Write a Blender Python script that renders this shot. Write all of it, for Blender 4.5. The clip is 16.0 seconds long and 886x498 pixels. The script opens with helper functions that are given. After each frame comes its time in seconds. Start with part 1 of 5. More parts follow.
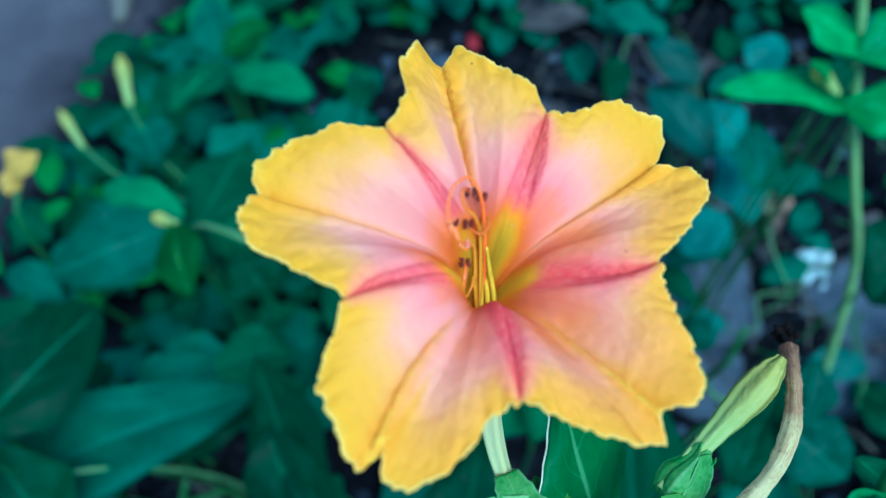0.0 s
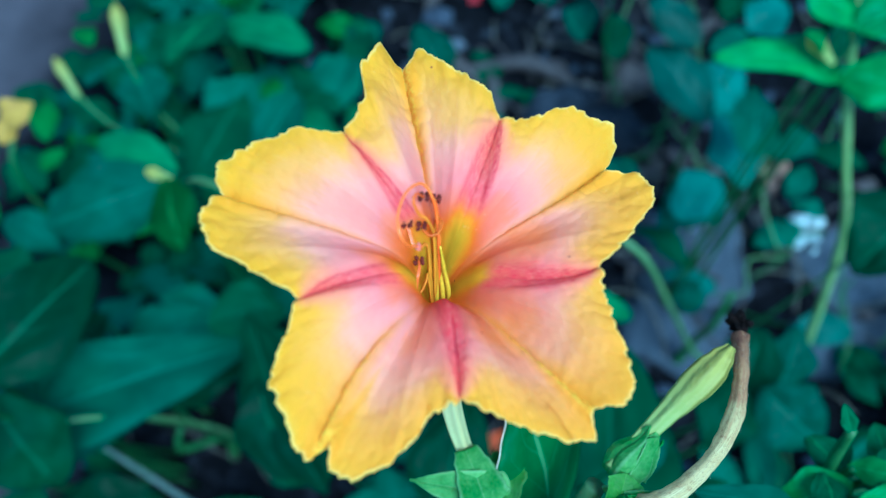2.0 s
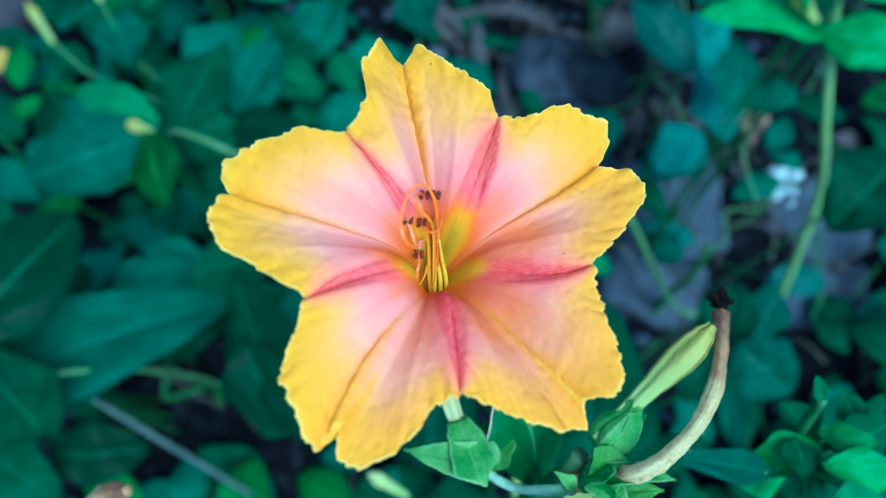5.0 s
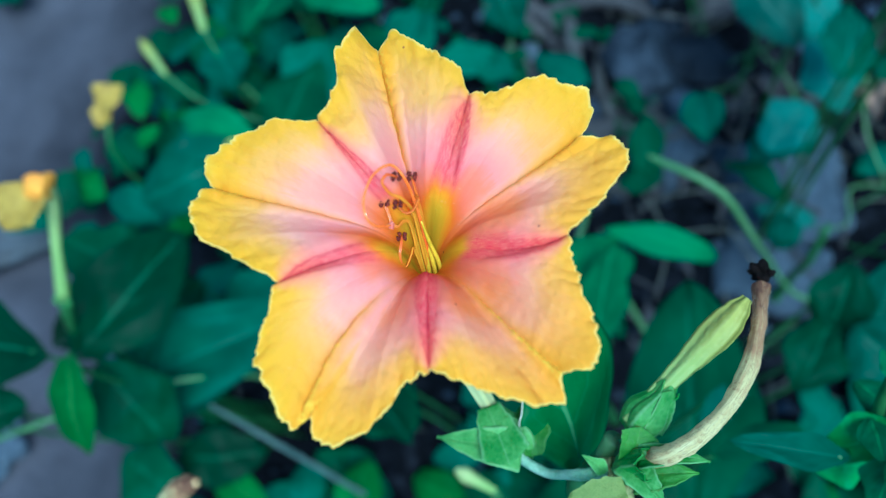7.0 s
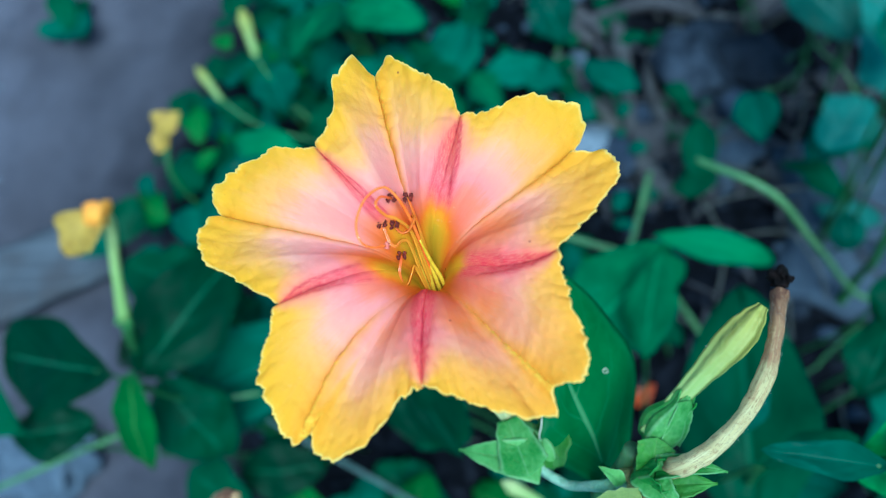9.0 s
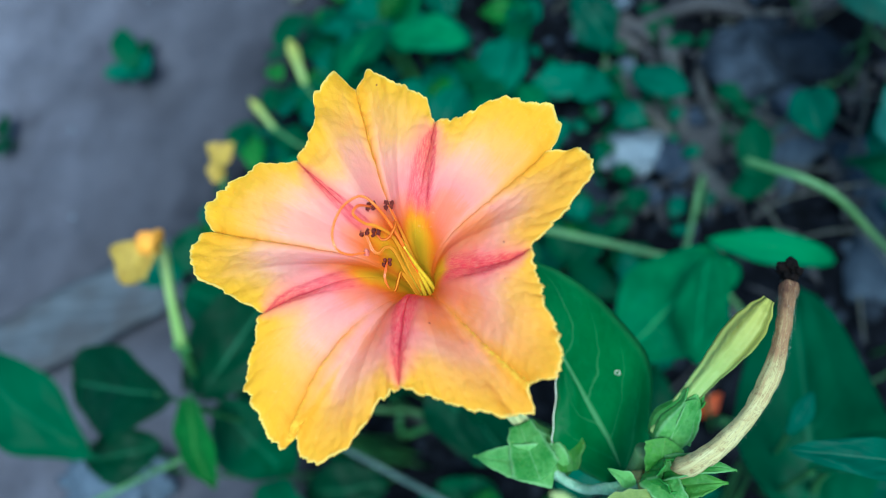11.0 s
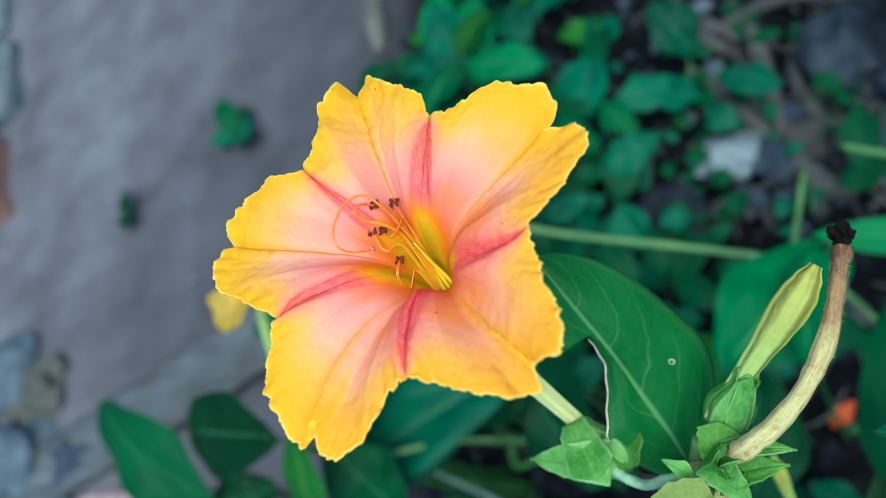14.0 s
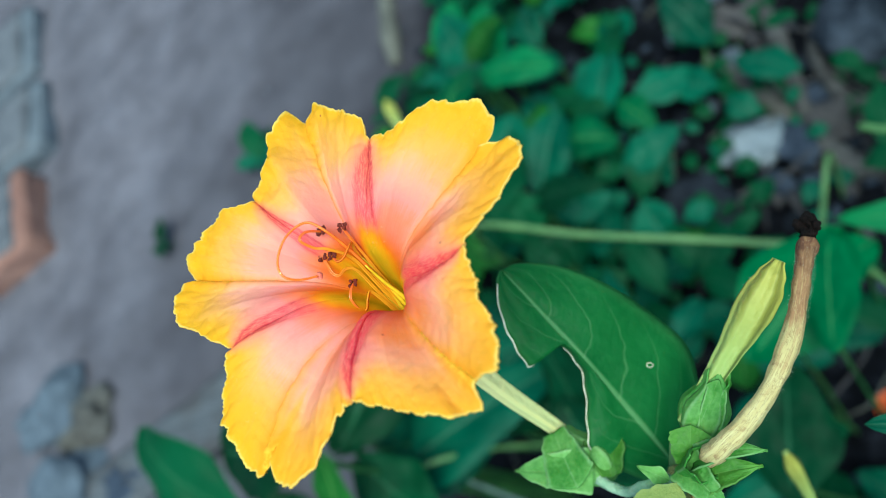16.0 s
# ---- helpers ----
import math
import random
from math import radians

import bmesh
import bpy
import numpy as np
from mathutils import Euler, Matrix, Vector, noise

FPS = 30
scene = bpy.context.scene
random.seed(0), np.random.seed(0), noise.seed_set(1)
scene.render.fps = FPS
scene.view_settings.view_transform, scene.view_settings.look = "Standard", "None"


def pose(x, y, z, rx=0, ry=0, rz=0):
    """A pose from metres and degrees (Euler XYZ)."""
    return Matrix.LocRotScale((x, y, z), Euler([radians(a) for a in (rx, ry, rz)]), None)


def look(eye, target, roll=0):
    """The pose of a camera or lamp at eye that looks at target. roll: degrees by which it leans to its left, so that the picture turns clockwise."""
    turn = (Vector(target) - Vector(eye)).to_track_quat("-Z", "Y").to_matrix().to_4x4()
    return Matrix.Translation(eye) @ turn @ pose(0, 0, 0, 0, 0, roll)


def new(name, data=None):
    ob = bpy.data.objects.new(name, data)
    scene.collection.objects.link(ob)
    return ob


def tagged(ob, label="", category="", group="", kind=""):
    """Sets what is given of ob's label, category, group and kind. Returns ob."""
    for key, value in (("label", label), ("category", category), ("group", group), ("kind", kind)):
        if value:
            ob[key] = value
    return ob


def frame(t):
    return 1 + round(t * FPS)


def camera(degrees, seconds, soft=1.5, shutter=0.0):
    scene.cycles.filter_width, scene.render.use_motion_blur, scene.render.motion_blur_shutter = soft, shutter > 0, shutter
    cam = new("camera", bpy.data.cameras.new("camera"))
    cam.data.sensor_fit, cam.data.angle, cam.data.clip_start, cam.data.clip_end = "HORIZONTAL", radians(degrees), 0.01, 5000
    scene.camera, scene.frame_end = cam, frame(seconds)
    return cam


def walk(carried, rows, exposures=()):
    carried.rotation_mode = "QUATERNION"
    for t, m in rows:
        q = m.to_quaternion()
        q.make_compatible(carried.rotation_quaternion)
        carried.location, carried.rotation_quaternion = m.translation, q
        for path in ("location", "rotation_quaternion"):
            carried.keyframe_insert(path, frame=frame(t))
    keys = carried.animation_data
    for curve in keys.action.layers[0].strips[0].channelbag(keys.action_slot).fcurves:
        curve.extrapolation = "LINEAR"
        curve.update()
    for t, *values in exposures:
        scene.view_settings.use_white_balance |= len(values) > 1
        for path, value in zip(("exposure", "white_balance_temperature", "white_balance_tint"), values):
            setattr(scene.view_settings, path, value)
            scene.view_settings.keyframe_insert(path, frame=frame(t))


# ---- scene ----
# Camera: a phone held close above an open flower, swung slowly to its other side.
cam = camera(59.57, 16.0, 0.8)
cam.data.dof.use_dof = True
cam.data.dof.focus_distance = 0.078
cam.data.dof.aperture_fstop = 22.0
# seconds, place in millimetres, turn in degrees
ROWS = [
    (0, 0.00, 0.00, 474.00, 27.00, -0.00, 0.00),
    (0.5, 3.94, 0.52, 475.42, 26.00, -0.09, 0.43),
    (1, 6.79, 0.56, 477.56, 25.37, -0.18, 0.91),
    (1.5, 5.76, 1.51, 478.08, 24.35, -0.22, 1.12),
    (2, 3.91, 2.41, 478.79, 23.33, -0.52, 1.17),
    (2.5, 3.80, 4.37, 478.71, 22.01, -0.71, 1.25),
    (3, 2.73, 5.58, 481.29, 20.58, -1.26, 1.19),
    (3.5, 0.60, 4.43, 483.49, 19.58, -2.68, 1.12),
    (4, -1.74, 5.37, 482.30, 19.32, -3.75, 1.12),
    (6.5, 12.94, 5.74, 483.71, 19.08, 5.10, 0.59),
    (7, 14.86, 3.77, 481.57, 19.43, 7.63, 0.75),
    (7.5, 16.33, 4.74, 480.78, 19.87, 9.06, 0.30),
    (8, 21.45, 5.11, 481.80, 20.28, 10.21, 0.40),
    (8.5, 20.12, 5.11, 481.66, 20.20, 11.23, 0.65),
    (9, 21.07, 3.79, 482.47, 20.22, 12.56, 0.62),
    (11.5, 30.64, 1.62, 479.79, 22.13, 19.94, 0.22),
    (12, 31.50, 0.33, 477.43, 22.97, 22.07, 0.57),
    (12.5, 31.11, -1.13, 477.63, 23.23, 23.76, -0.28),
    (13, 33.18, -1.09, 478.61, 23.20, 24.26, -1.24),
    (13.5, 35.25, -1.65, 477.36, 22.98, 26.07, -2.15),
    (14, 37.32, -1.97, 475.71, 23.31, 27.83, -2.19),
    (14.5, 39.87, -1.87, 473.73, 23.52, 29.36, -2.58),
    (15, 42.60, -0.80, 473.02, 22.96, 30.00, -3.46),
    (15.5, 44.03, -3.13, 472.12, 22.30, 30.98, -4.54),
    (16, 45.28, -1.46, 472.10, 22.42, 31.95, -4.93),
]
# seconds, stops, kelvin, tint
EXPOSURES = [(0.0, 1.02, 4100, -18), (4.0, 1.12, 4020, -20), (6.5, 1.06, 4240, -19), (9.0, 1.05, 4430, -17), (12.0, 1.05, 5060, -16), (16.0, 1.09, 5680, -17)]
walk(cam, [(t, pose(x / 1000, y / 1000, z / 1000, a, b, c)) for t, x, y, z, a, b, c in ROWS], EXPOSURES)

# ---- light: open shade under a bright sky ----
world = bpy.data.worlds.new("sky")
scene.world = world
world.use_nodes = True
wn = world.node_tree
bg = wn.nodes["Background"]
sky = wn.nodes.new("ShaderNodeTexSky")
sky.sky_type = 'NISHITA'
sky.sun_disc = False
sky.sun_elevation = radians(64)
sky.sun_rotation = radians(143)
wn.links.new(sky.outputs[0], bg.inputs[0])
bg.inputs[1].default_value = 0.10
sun_data = bpy.data.lights.new("sun", 'SUN')
sun_data.energy = 2.7
sun_data.angle = radians(36)
sun_data.color = (1.0, 0.945, 0.86)
sun = new("sun", sun_data)
sun.matrix_world = look((0.85, -1.1, 3.0), (0, 0, 0))

# ---- materials ----
def material(name, rough=0.6, spec=0.4):
    m = bpy.data.materials.new(name)
    m.use_nodes = True
    nt = m.node_tree
    b = nt.nodes["Principled BSDF"]
    b.inputs["Roughness"].default_value = rough
    b.inputs["Specular IOR Level"].default_value = spec
    return m, nt, b


def node(nt, kind, **sockets):
    n = nt.nodes.new(kind)
    for k, v in sockets.items():
        n.inputs[k.replace("_", " ")].default_value = v
    return n


def noise_tex(nt, scale, detail=4.0, coord="Object", rough=0.55):
    c = nt.nodes.new("ShaderNodeTexCoord")
    n = node(nt, "ShaderNodeTexNoise", Scale=scale, Detail=detail, Roughness=rough)
    nt.links.new(c.outputs[coord], n.inputs["Vector"])
    return n.outputs["Fac"]


def ramp(nt, fac, stops):
    r = nt.nodes.new("ShaderNodeValToRGB")
    el = r.color_ramp.elements
    el[0].position, el[0].color = stops[0][0], (*stops[0][1], 1)
    el[1].position, el[1].color = stops[-1][0], (*stops[-1][1], 1)
    for p, c in stops[1:-1]:
        e = el.new(p)
        e.color = (*c, 1)
    nt.links.new(fac, r.inputs["Fac"])
    return r.outputs["Color"]


def mix(nt, fac, a, b, blend='MIX'):
    m = nt.nodes.new("ShaderNodeMix")
    m.data_type, m.blend_type = 'RGBA', blend
    for sock, v in ((m.inputs["Factor"], fac), (m.inputs[6], a), (m.inputs[7], b)):
        if isinstance(v, (int, float)):
            sock.default_value = v
        elif isinstance(v, tuple):
            sock.default_value = (*v, 1)
        else:
            nt.links.new(v, sock)
    return m.outputs[2]


def calc(nt, op, a, b=0.0, c=0.0, clamp=False):
    m = nt.nodes.new("ShaderNodeMath")
    m.operation, m.use_clamp = op, clamp
    for i, v in enumerate((a, b, c)):
        if isinstance(v, (int, float)):
            m.inputs[i].default_value = v
        else:
            nt.links.new(v, m.inputs[i])
    return m.outputs[0]


def between(nt, v, lo, hi, a=0.0, b=1.0):
    m = nt.nodes.new("ShaderNodeMapRange")
    m.interpolation_type = 'SMOOTHSTEP'
    m.inputs[1].default_value, m.inputs[2].default_value = lo, hi
    m.inputs[3].default_value, m.inputs[4].default_value = a, b
    nt.links.new(v, m.inputs[0])
    return m.outputs[0]


def bump(nt, b, height, strength, distance):
    n = node(nt, "ShaderNodeBump", Strength=strength, Distance=distance)
    nt.links.new(height, n.inputs["Height"])
    nt.links.new(n.outputs[0], b.inputs["Normal"])
    return n


def thin(m, nt, b, colour, amount):
    """Lets part of the light through, as petals and leaves do."""
    t = nt.nodes.new("ShaderNodeBsdfTranslucent")
    mx = nt.nodes.new("ShaderNodeMixShader")
    if isinstance(amount, float):
        mx.inputs[0].default_value = amount
    else:
        nt.links.new(amount, mx.inputs[0])
    nt.links.new(colour, t.inputs["Color"])
    nt.links.new(b.outputs[0], mx.inputs[1])
    nt.links.new(t.outputs[0], mx.inputs[2])
    nt.links.new(mx.outputs[0], nt.nodes["Material Output"].inputs["Surface"])


def simple(name, c1, c2, scale, rough=0.7, relief=0.0, spec=0.35, size=0.001, detail=5.0):
    m, nt, b = material(name, rough, spec)
    f1 = noise_tex(nt, scale, detail)
    f2 = noise_tex(nt, scale * 7.3, 3.0)
    col = ramp(nt, f1, [(0.3, c1), (0.7, c2)])
    col = mix(nt, between(nt, f2, 0.35, 0.75, 0.0, 0.45), col, tuple(0.55 * v for v in c1))
    nt.links.new(col, b.inputs["Base Color"])
    if relief:
        bump(nt, b, calc(nt, 'ADD', f1, calc(nt, 'MULTIPLY', f2, 0.5)), relief, size)
    return m


def uv_parts(nt):
    u = nt.nodes.new("ShaderNodeUVMap")
    u.uv_map = "UVMap"
    s = nt.nodes.new("ShaderNodeSeparateXYZ")
    nt.links.new(u.outputs[0], s.inputs[0])
    return s.outputs[0], s.outputs[1]


def along(nt, v, s, across, out, detail=4.0, scale=1.5):
    """Streaks that run outward along the lobes."""
    comb = nt.nodes.new("ShaderNodeCombineXYZ")
    nt.links.new(calc(nt, 'MULTIPLY', v, across), comb.inputs[0])
    nt.links.new(calc(nt, 'MULTIPLY', s, out), comb.inputs[1])
    n = node(nt, "ShaderNodeTexNoise", Scale=scale, Detail=detail, Roughness=0.6)
    nt.links.new(comb.outputs[0], n.inputs["Vector"])
    return n.outputs["Fac"]


def petal_material():
    m, nt, b = material("petal", 0.7, 0.08)
    s, v = uv_parts(nt)           # s: 0 throat to 1 rim; v: -1 at one fold, 0 at the notch line, 1 at the next fold
    mott = noise_tex(nt, 230.0, 5.0)
    soft = noise_tex(nt, 900.0, 3.0)
    fine = noise_tex(nt, 2400.0, 3.0)
    broad = noise_tex(nt, 75.0, 2.0)
    vf = along(nt, v, s, 12.0, 2.6)
    hf = along(nt, v, s, 34.0, 5.0, 3.0)
    df = along(nt, v, s, 62.0, 11.0, 3.0)
    s2 = calc(nt, 'ADD', s, calc(nt, 'MULTIPLY', calc(nt, 'SUBTRACT', mott, 0.5), 0.18))
    s2 = calc(nt, 'ADD', s2, calc(nt, 'MULTIPLY', calc(nt, 'SUBTRACT', broad, 0.5), 0.30))
    s2 = calc(nt, 'ADD', s2, calc(nt, 'MULTIPLY', calc(nt, 'SUBTRACT', hf, 0.5), 0.10))
    av = calc(nt, 'ABSOLUTE', v)
    u3 = nt.nodes.new("ShaderNodeUVMap")
    u3.uv_map = "BlushMap"
    blush = nt.nodes.new("ShaderNodeSeparateXYZ")
    nt.links.new(u3.outputs[0], blush.inputs[0])
    s3 = calc(nt, 'ADD', s2, calc(nt, 'MULTIPLY', av, -0.06))
    rosy, gold = blush.outputs[0], blush.outputs[1]
    s3 = calc(nt, 'ADD', s3, calc(nt, 'MULTIPLY', calc(nt, 'MULTIPLY', rosy, -0.18), calc(nt, 'MULTIPLY', between(nt, s, 0.1, 0.35), between(nt, s, 0.5, 0.82, 1.0, 0.1))))
    # the gold of the throat runs out along some folds; elsewhere the pink comes down to the lip
    lift = calc(nt, 'MULTIPLY', calc(nt, 'MULTIPLY_ADD', gold, -0.24, 0.125), between(nt, s, 0.2, 0.5, 1.0, 0.0))
    s3 = calc(nt, 'ADD', s3, lift)
    col = ramp(nt, s3, [(0.0, (0.92, 0.60, 0.015)), (0.05, (0.96, 0.56, 0.012)), (0.10, (0.97, 0.47, 0.012)), (0.16, (0.97, 0.32, 0.018)), (0.23, (0.96, 0.30, 0.06)), (0.29, (0.95, 0.355, 0.18)), (0.36, (0.95, 0.425, 0.375)),
                        (0.50, (0.955, 0.515, 0.380)), (0.66, (0.940, 0.53, 0.145)), (0.82, (0.915, 0.515, 0.042)), (0.94, (0.90, 0.510, 0.020)), (1.0, (0.92, 0.585, 0.044))])
    # more orange on the lower lobes, in part for their shade
    warm = calc(nt, 'MULTIPLY', calc(nt, 'MULTIPLY', rosy, 0.55), calc(nt, 'MULTIPLY', between(nt, s, 0.15, 0.5), between(nt, s, 0.75, 1.0, 1.0, 0.6)))
    col = mix(nt, warm, col, (0.92, 0.40, 0.075))
    # hair-thin veins that run outward, and short darker dashes among them
    col = mix(nt, calc(nt, 'MULTIPLY', between(nt, vf, 0.52, 0.80), 0.12), col, (0.88, 0.34, 0.17))
    col = mix(nt, calc(nt, 'MULTIPLY', between(nt, hf, 0.56, 0.72), 0.10), col, (0.80, 0.33, 0.10))
    dash = calc(nt, 'MULTIPLY', between(nt, df, 0.67, 0.74), between(nt, mott, 0.52, 0.62))
    col = mix(nt, calc(nt, 'MULTIPLY', dash, 0.30), col, (0.60, 0.24, 0.10))
    # a rosy wedge along each fold between the lobes, broad at the throat, with crimson streaks and edges
    q = calc(nt, 'SUBTRACT', 1.0, av)
    u2 = nt.nodes.new("ShaderNodeUVMap")
    u2.uv_map = "FoldMap"
    sep = nt.nodes.new("ShaderNodeSeparateXYZ")
    nt.links.new(u2.outputs[0], sep.inputs[0])
    fill, spread = sep.outputs[0], sep.outputs[1]
    width = calc(nt, 'ADD', calc(nt, 'MULTIPLY', calc(nt, 'POWER', calc(nt, 'SUBTRACT', 1.0, s, clamp=True), 1.15), 0.52), 0.03)
    width = calc(nt, 'MULTIPLY', width, spread)
    line = calc(nt, 'DIVIDE', q, width)
    ragged = calc(nt, 'ADD', line, calc(nt, 'MULTIPLY', calc(nt, 'SUBTRACT', hf, 0.5), 0.55))
    reach = calc(nt, 'MULTIPLY', between(nt, calc(nt, 'MULTIPLY_ADD', gold, -0.24, s), 0.03, 0.16), between(nt, s, 0.90, 1.0, 1.0, 0.3))
    wash = calc(nt, 'MULTIPLY', between(nt, ragged, 0.5, 2.0, 1.0, 0.0), reach)
    col = mix(nt, calc(nt, 'MULTIPLY', wash, 0.60), col, (0.94, 0.28, 0.27))
    streak = between(nt, df, 0.36, 0.60, 0.30, 1.0)
    wedge = calc(nt, 'MULTIPLY', between(nt, ragged, 0.30, 0.95, 1.0, 0.0), reach)
    full = calc(nt, 'MULTIPLY_ADD', fill, 0.34, 0.64)
    col = mix(nt, calc(nt, 'MULTIPLY', calc(nt, 'MULTIPLY', wedge, streak), full), col, (0.86, 0.075, 0.110))
    core = calc(nt, 'MULTIPLY', between(nt, q, 0.012, 0.05, 1.0, 0.0), between(nt, calc(nt, 'MULTIPLY_ADD', fill, 0.25, s), 0.45, 0.7))
    col = mix(nt, calc(nt, 'MULTIPLY', core, between(nt, soft, 0.3, 0.6, 0.35, 0.85)), col, (0.55, 0.015, 0.055))
    rim_side = between(nt, calc(nt, 'ABSOLUTE', calc(nt, 'SUBTRACT', line, 0.55)), 0.02, 0.17, 1.0, 0.0)
    rim_side = calc(nt, 'MULTIPLY', rim_side, between(nt, v, -0.1, 0.1, 0.55, 1.0))
    rim_side = calc(nt, 'MULTIPLY', calc(nt, 'MULTIPLY', rim_side, reach), between(nt, s, 0.12, 0.30))
    col = mix(nt, calc(nt, 'MULTIPLY', rim_side, calc(nt, 'MULTIPLY', between(nt, df, 0.36, 0.60, 0.25, 0.95), calc(nt, 'MULTIPLY_ADD', fill, -0.7, 1.0))), col, (0.64, 0.022, 0.075))
    green = calc(nt, 'MULTIPLY', between(nt, line, 0.1, 0.9, 1.0, 0.0), calc(nt, 'MULTIPLY', calc(nt, 'POWER', gold, 3.0), between(nt, s, 0.10, 0.30, 1.0, 0.0)))
    col = mix(nt, calc(nt, 'MULTIPLY', green, 0.7), col, (0.56, 0.44, 0.012))
    # golden seam down the middle of each lobe, with a brighter beaded thread
    seam = calc(nt, 'MULTIPLY', between(nt, av, 0.0, 0.15, 1.0, 0.0), between(nt, s, 0.12, 0.4))
    col = mix(nt, calc(nt, 'MULTIPLY', seam, calc(nt, 'ADD', 0.30, calc(nt, 'MULTIPLY', mott, 0.6))), col, (0.90, 0.40, 0.015))
    thread = calc(nt, 'MULTIPLY', between(nt, av, 0.012, 0.045, 1.0, 0.0), between(nt, s, 0.25, 0.6))
    col = mix(nt, calc(nt, 'MULTIPLY', thread, between(nt, fine, 0.42, 0.58, 0.2, 1.0)), col, (0.96, 0.66, 0.06))
    # small crimson specks
    c = nt.nodes.new("ShaderNodeTexCoord")
    sp = node(nt, "ShaderNodeTexVoronoi", Scale=420.0, Randomness=1.0)
    nt.links.new(c.outputs["Object"], sp.inputs["Vector"])
    rare = nt.nodes.new("ShaderNodeSeparateColor")
    nt.links.new(sp.outputs["Color"], rare.inputs[0])
    dot = calc(nt, 'MULTIPLY', between(nt, sp.outputs["Distance"], 0.03, 0.075, 1.0, 0.0), calc(nt, 'GREATER_THAN', rare.outputs[0], 0.74))
    col = mix(nt, calc(nt, 'MULTIPLY', dot, 0.75), col, (0.30, 0.04, 0.05))
    # pale grains of pollen, and light through the thin rim painted as a paler lip
    col = mix(nt, calc(nt, 'MULTIPLY', between(nt, fine, 0.62, 0.78), 0.14), col, (0.95, 0.76, 0.46))
    lip = calc(nt, 'ADD', s, calc(nt, 'MULTIPLY', calc(nt, 'SUBTRACT', soft, 0.5), 0.02))
    col = mix(nt, calc(nt, 'MULTIPLY', between(nt, lip, 0.980, 0.997), 0.65), col, (0.97, 0.82, 0.24))
    nt.links.new(col, b.inputs["Base Color"])
    crumple = noise_tex(nt, 330.0, 5.0)
    rimward = between(nt, s, 0.35, 0.85)
    grain = calc(nt, 'ADD', calc(nt, 'MULTIPLY', mott, 0.45), calc(nt, 'ADD', calc(nt, 'MULTIPLY', fine, 0.32), calc(nt, 'MULTIPLY', hf, 0.12)))
    grain = calc(nt, 'ADD', grain, calc(nt, 'MULTIPLY', soft, calc(nt, 'MULTIPLY_ADD', rimward, 1.1, 0.35)))
    grain = calc(nt, 'ADD', grain, calc(nt, 'MULTIPLY', crumple, calc(nt, 'MULTIPLY_ADD', rimward, 0.7, 0.15)))
    bump(nt, b, grain, 0.4, 0.0004)
    thin(m, nt, b, col, between(nt, s, 0.0, 0.3, 0.72, 0.52))
    return m


def leaf_material(name, dark, light, rib, rough=0.5, through_amount=0.22, spec=0.07, veins=1.0, grain=1.0, rim=0.0, vary=0.45):
    m, nt, b = material(name, rough, spec)
    s, v = uv_parts(nt)           # s: 0 stalk to 1 tip; v: -1 to 1 across
    av = calc(nt, 'ABSOLUTE', v)
    big = noise_tex(nt, 40.0 * grain, 3.0)
    small = noise_tex(nt, 420.0 * grain, 4.0)
    oi = nt.nodes.new("ShaderNodeObjectInfo")
    tone = calc(nt, 'ADD', calc(nt, 'MULTIPLY', big, 0.6), calc(nt, 'ADD', calc(nt, 'MULTIPLY', small, 0.25), calc(nt, 'MULTIPLY_ADD', oi.outputs["Random"], vary, 0.225 - vary / 2)))
    col = ramp(nt, tone, [(0.30, tuple(0.55 * k for k in dark)), (0.52, dark), (0.90, tuple(1.15 * k for k in light))])
    mid = between(nt, av, 0.015, 0.055, 1.0, 0.0)
    bent = calc(nt, 'MULTIPLY', calc(nt, 'ADD', calc(nt, 'MULTIPLY', big, 1.1), calc(nt, 'MULTIPLY', calc(nt, 'SIGN', v), 0.2)), 1.0)
    arch = calc(nt, 'FRACT', calc(nt, 'ADD', calc(nt, 'ADD', calc(nt, 'MULTIPLY', s, 5.0), bent), calc(nt, 'MULTIPLY', calc(nt, 'POWER', av, 1.4), -2.2)))
    side = between(nt, calc(nt, 'ABSOLUTE', calc(nt, 'SUBTRACT', arch, 0.5)), 0.0, 0.045, 1.0, 0.0)
    side = calc(nt, 'MULTIPLY', side, between(nt, av, 0.5, 0.95, 1.0, 0.0))
    col = mix(nt, calc(nt, 'MULTIPLY', mid, 0.75 * veins), col, rib)
    col = mix(nt, calc(nt, 'MULTIPLY', side, 0.30 * veins), col, rib)
    if rim:
        col = mix(nt, between(nt, av, 0.8, 0.97, 0.0, rim), col, rib)
    nt.links.new(col, b.inputs["Base Color"])
    quilt = calc(nt, 'MULTIPLY', calc(nt, 'SINE', calc(nt, 'MULTIPLY', arch, 3.1416)), 0.10 * veins)
    h = calc(nt, 'ADD', calc(nt, 'ADD', calc(nt, 'MULTIPLY', small, 0.5), quilt), calc(nt, 'ADD', calc(nt, 'MULTIPLY', side, -0.12), calc(nt, 'MULTIPLY', mid, -0.5 * veins)))
    bump(nt, b, h, 0.45, 0.0008)
    rr = between(nt, small, 0.3, 0.7, rough - 0.07, rough + 0.12)
    nt.links.new(rr, b.inputs["Roughness"])
    thin(m, nt, b, mix(nt, 0.3, col, (0.16, 0.30, 0.03)), through_amount)
    return m


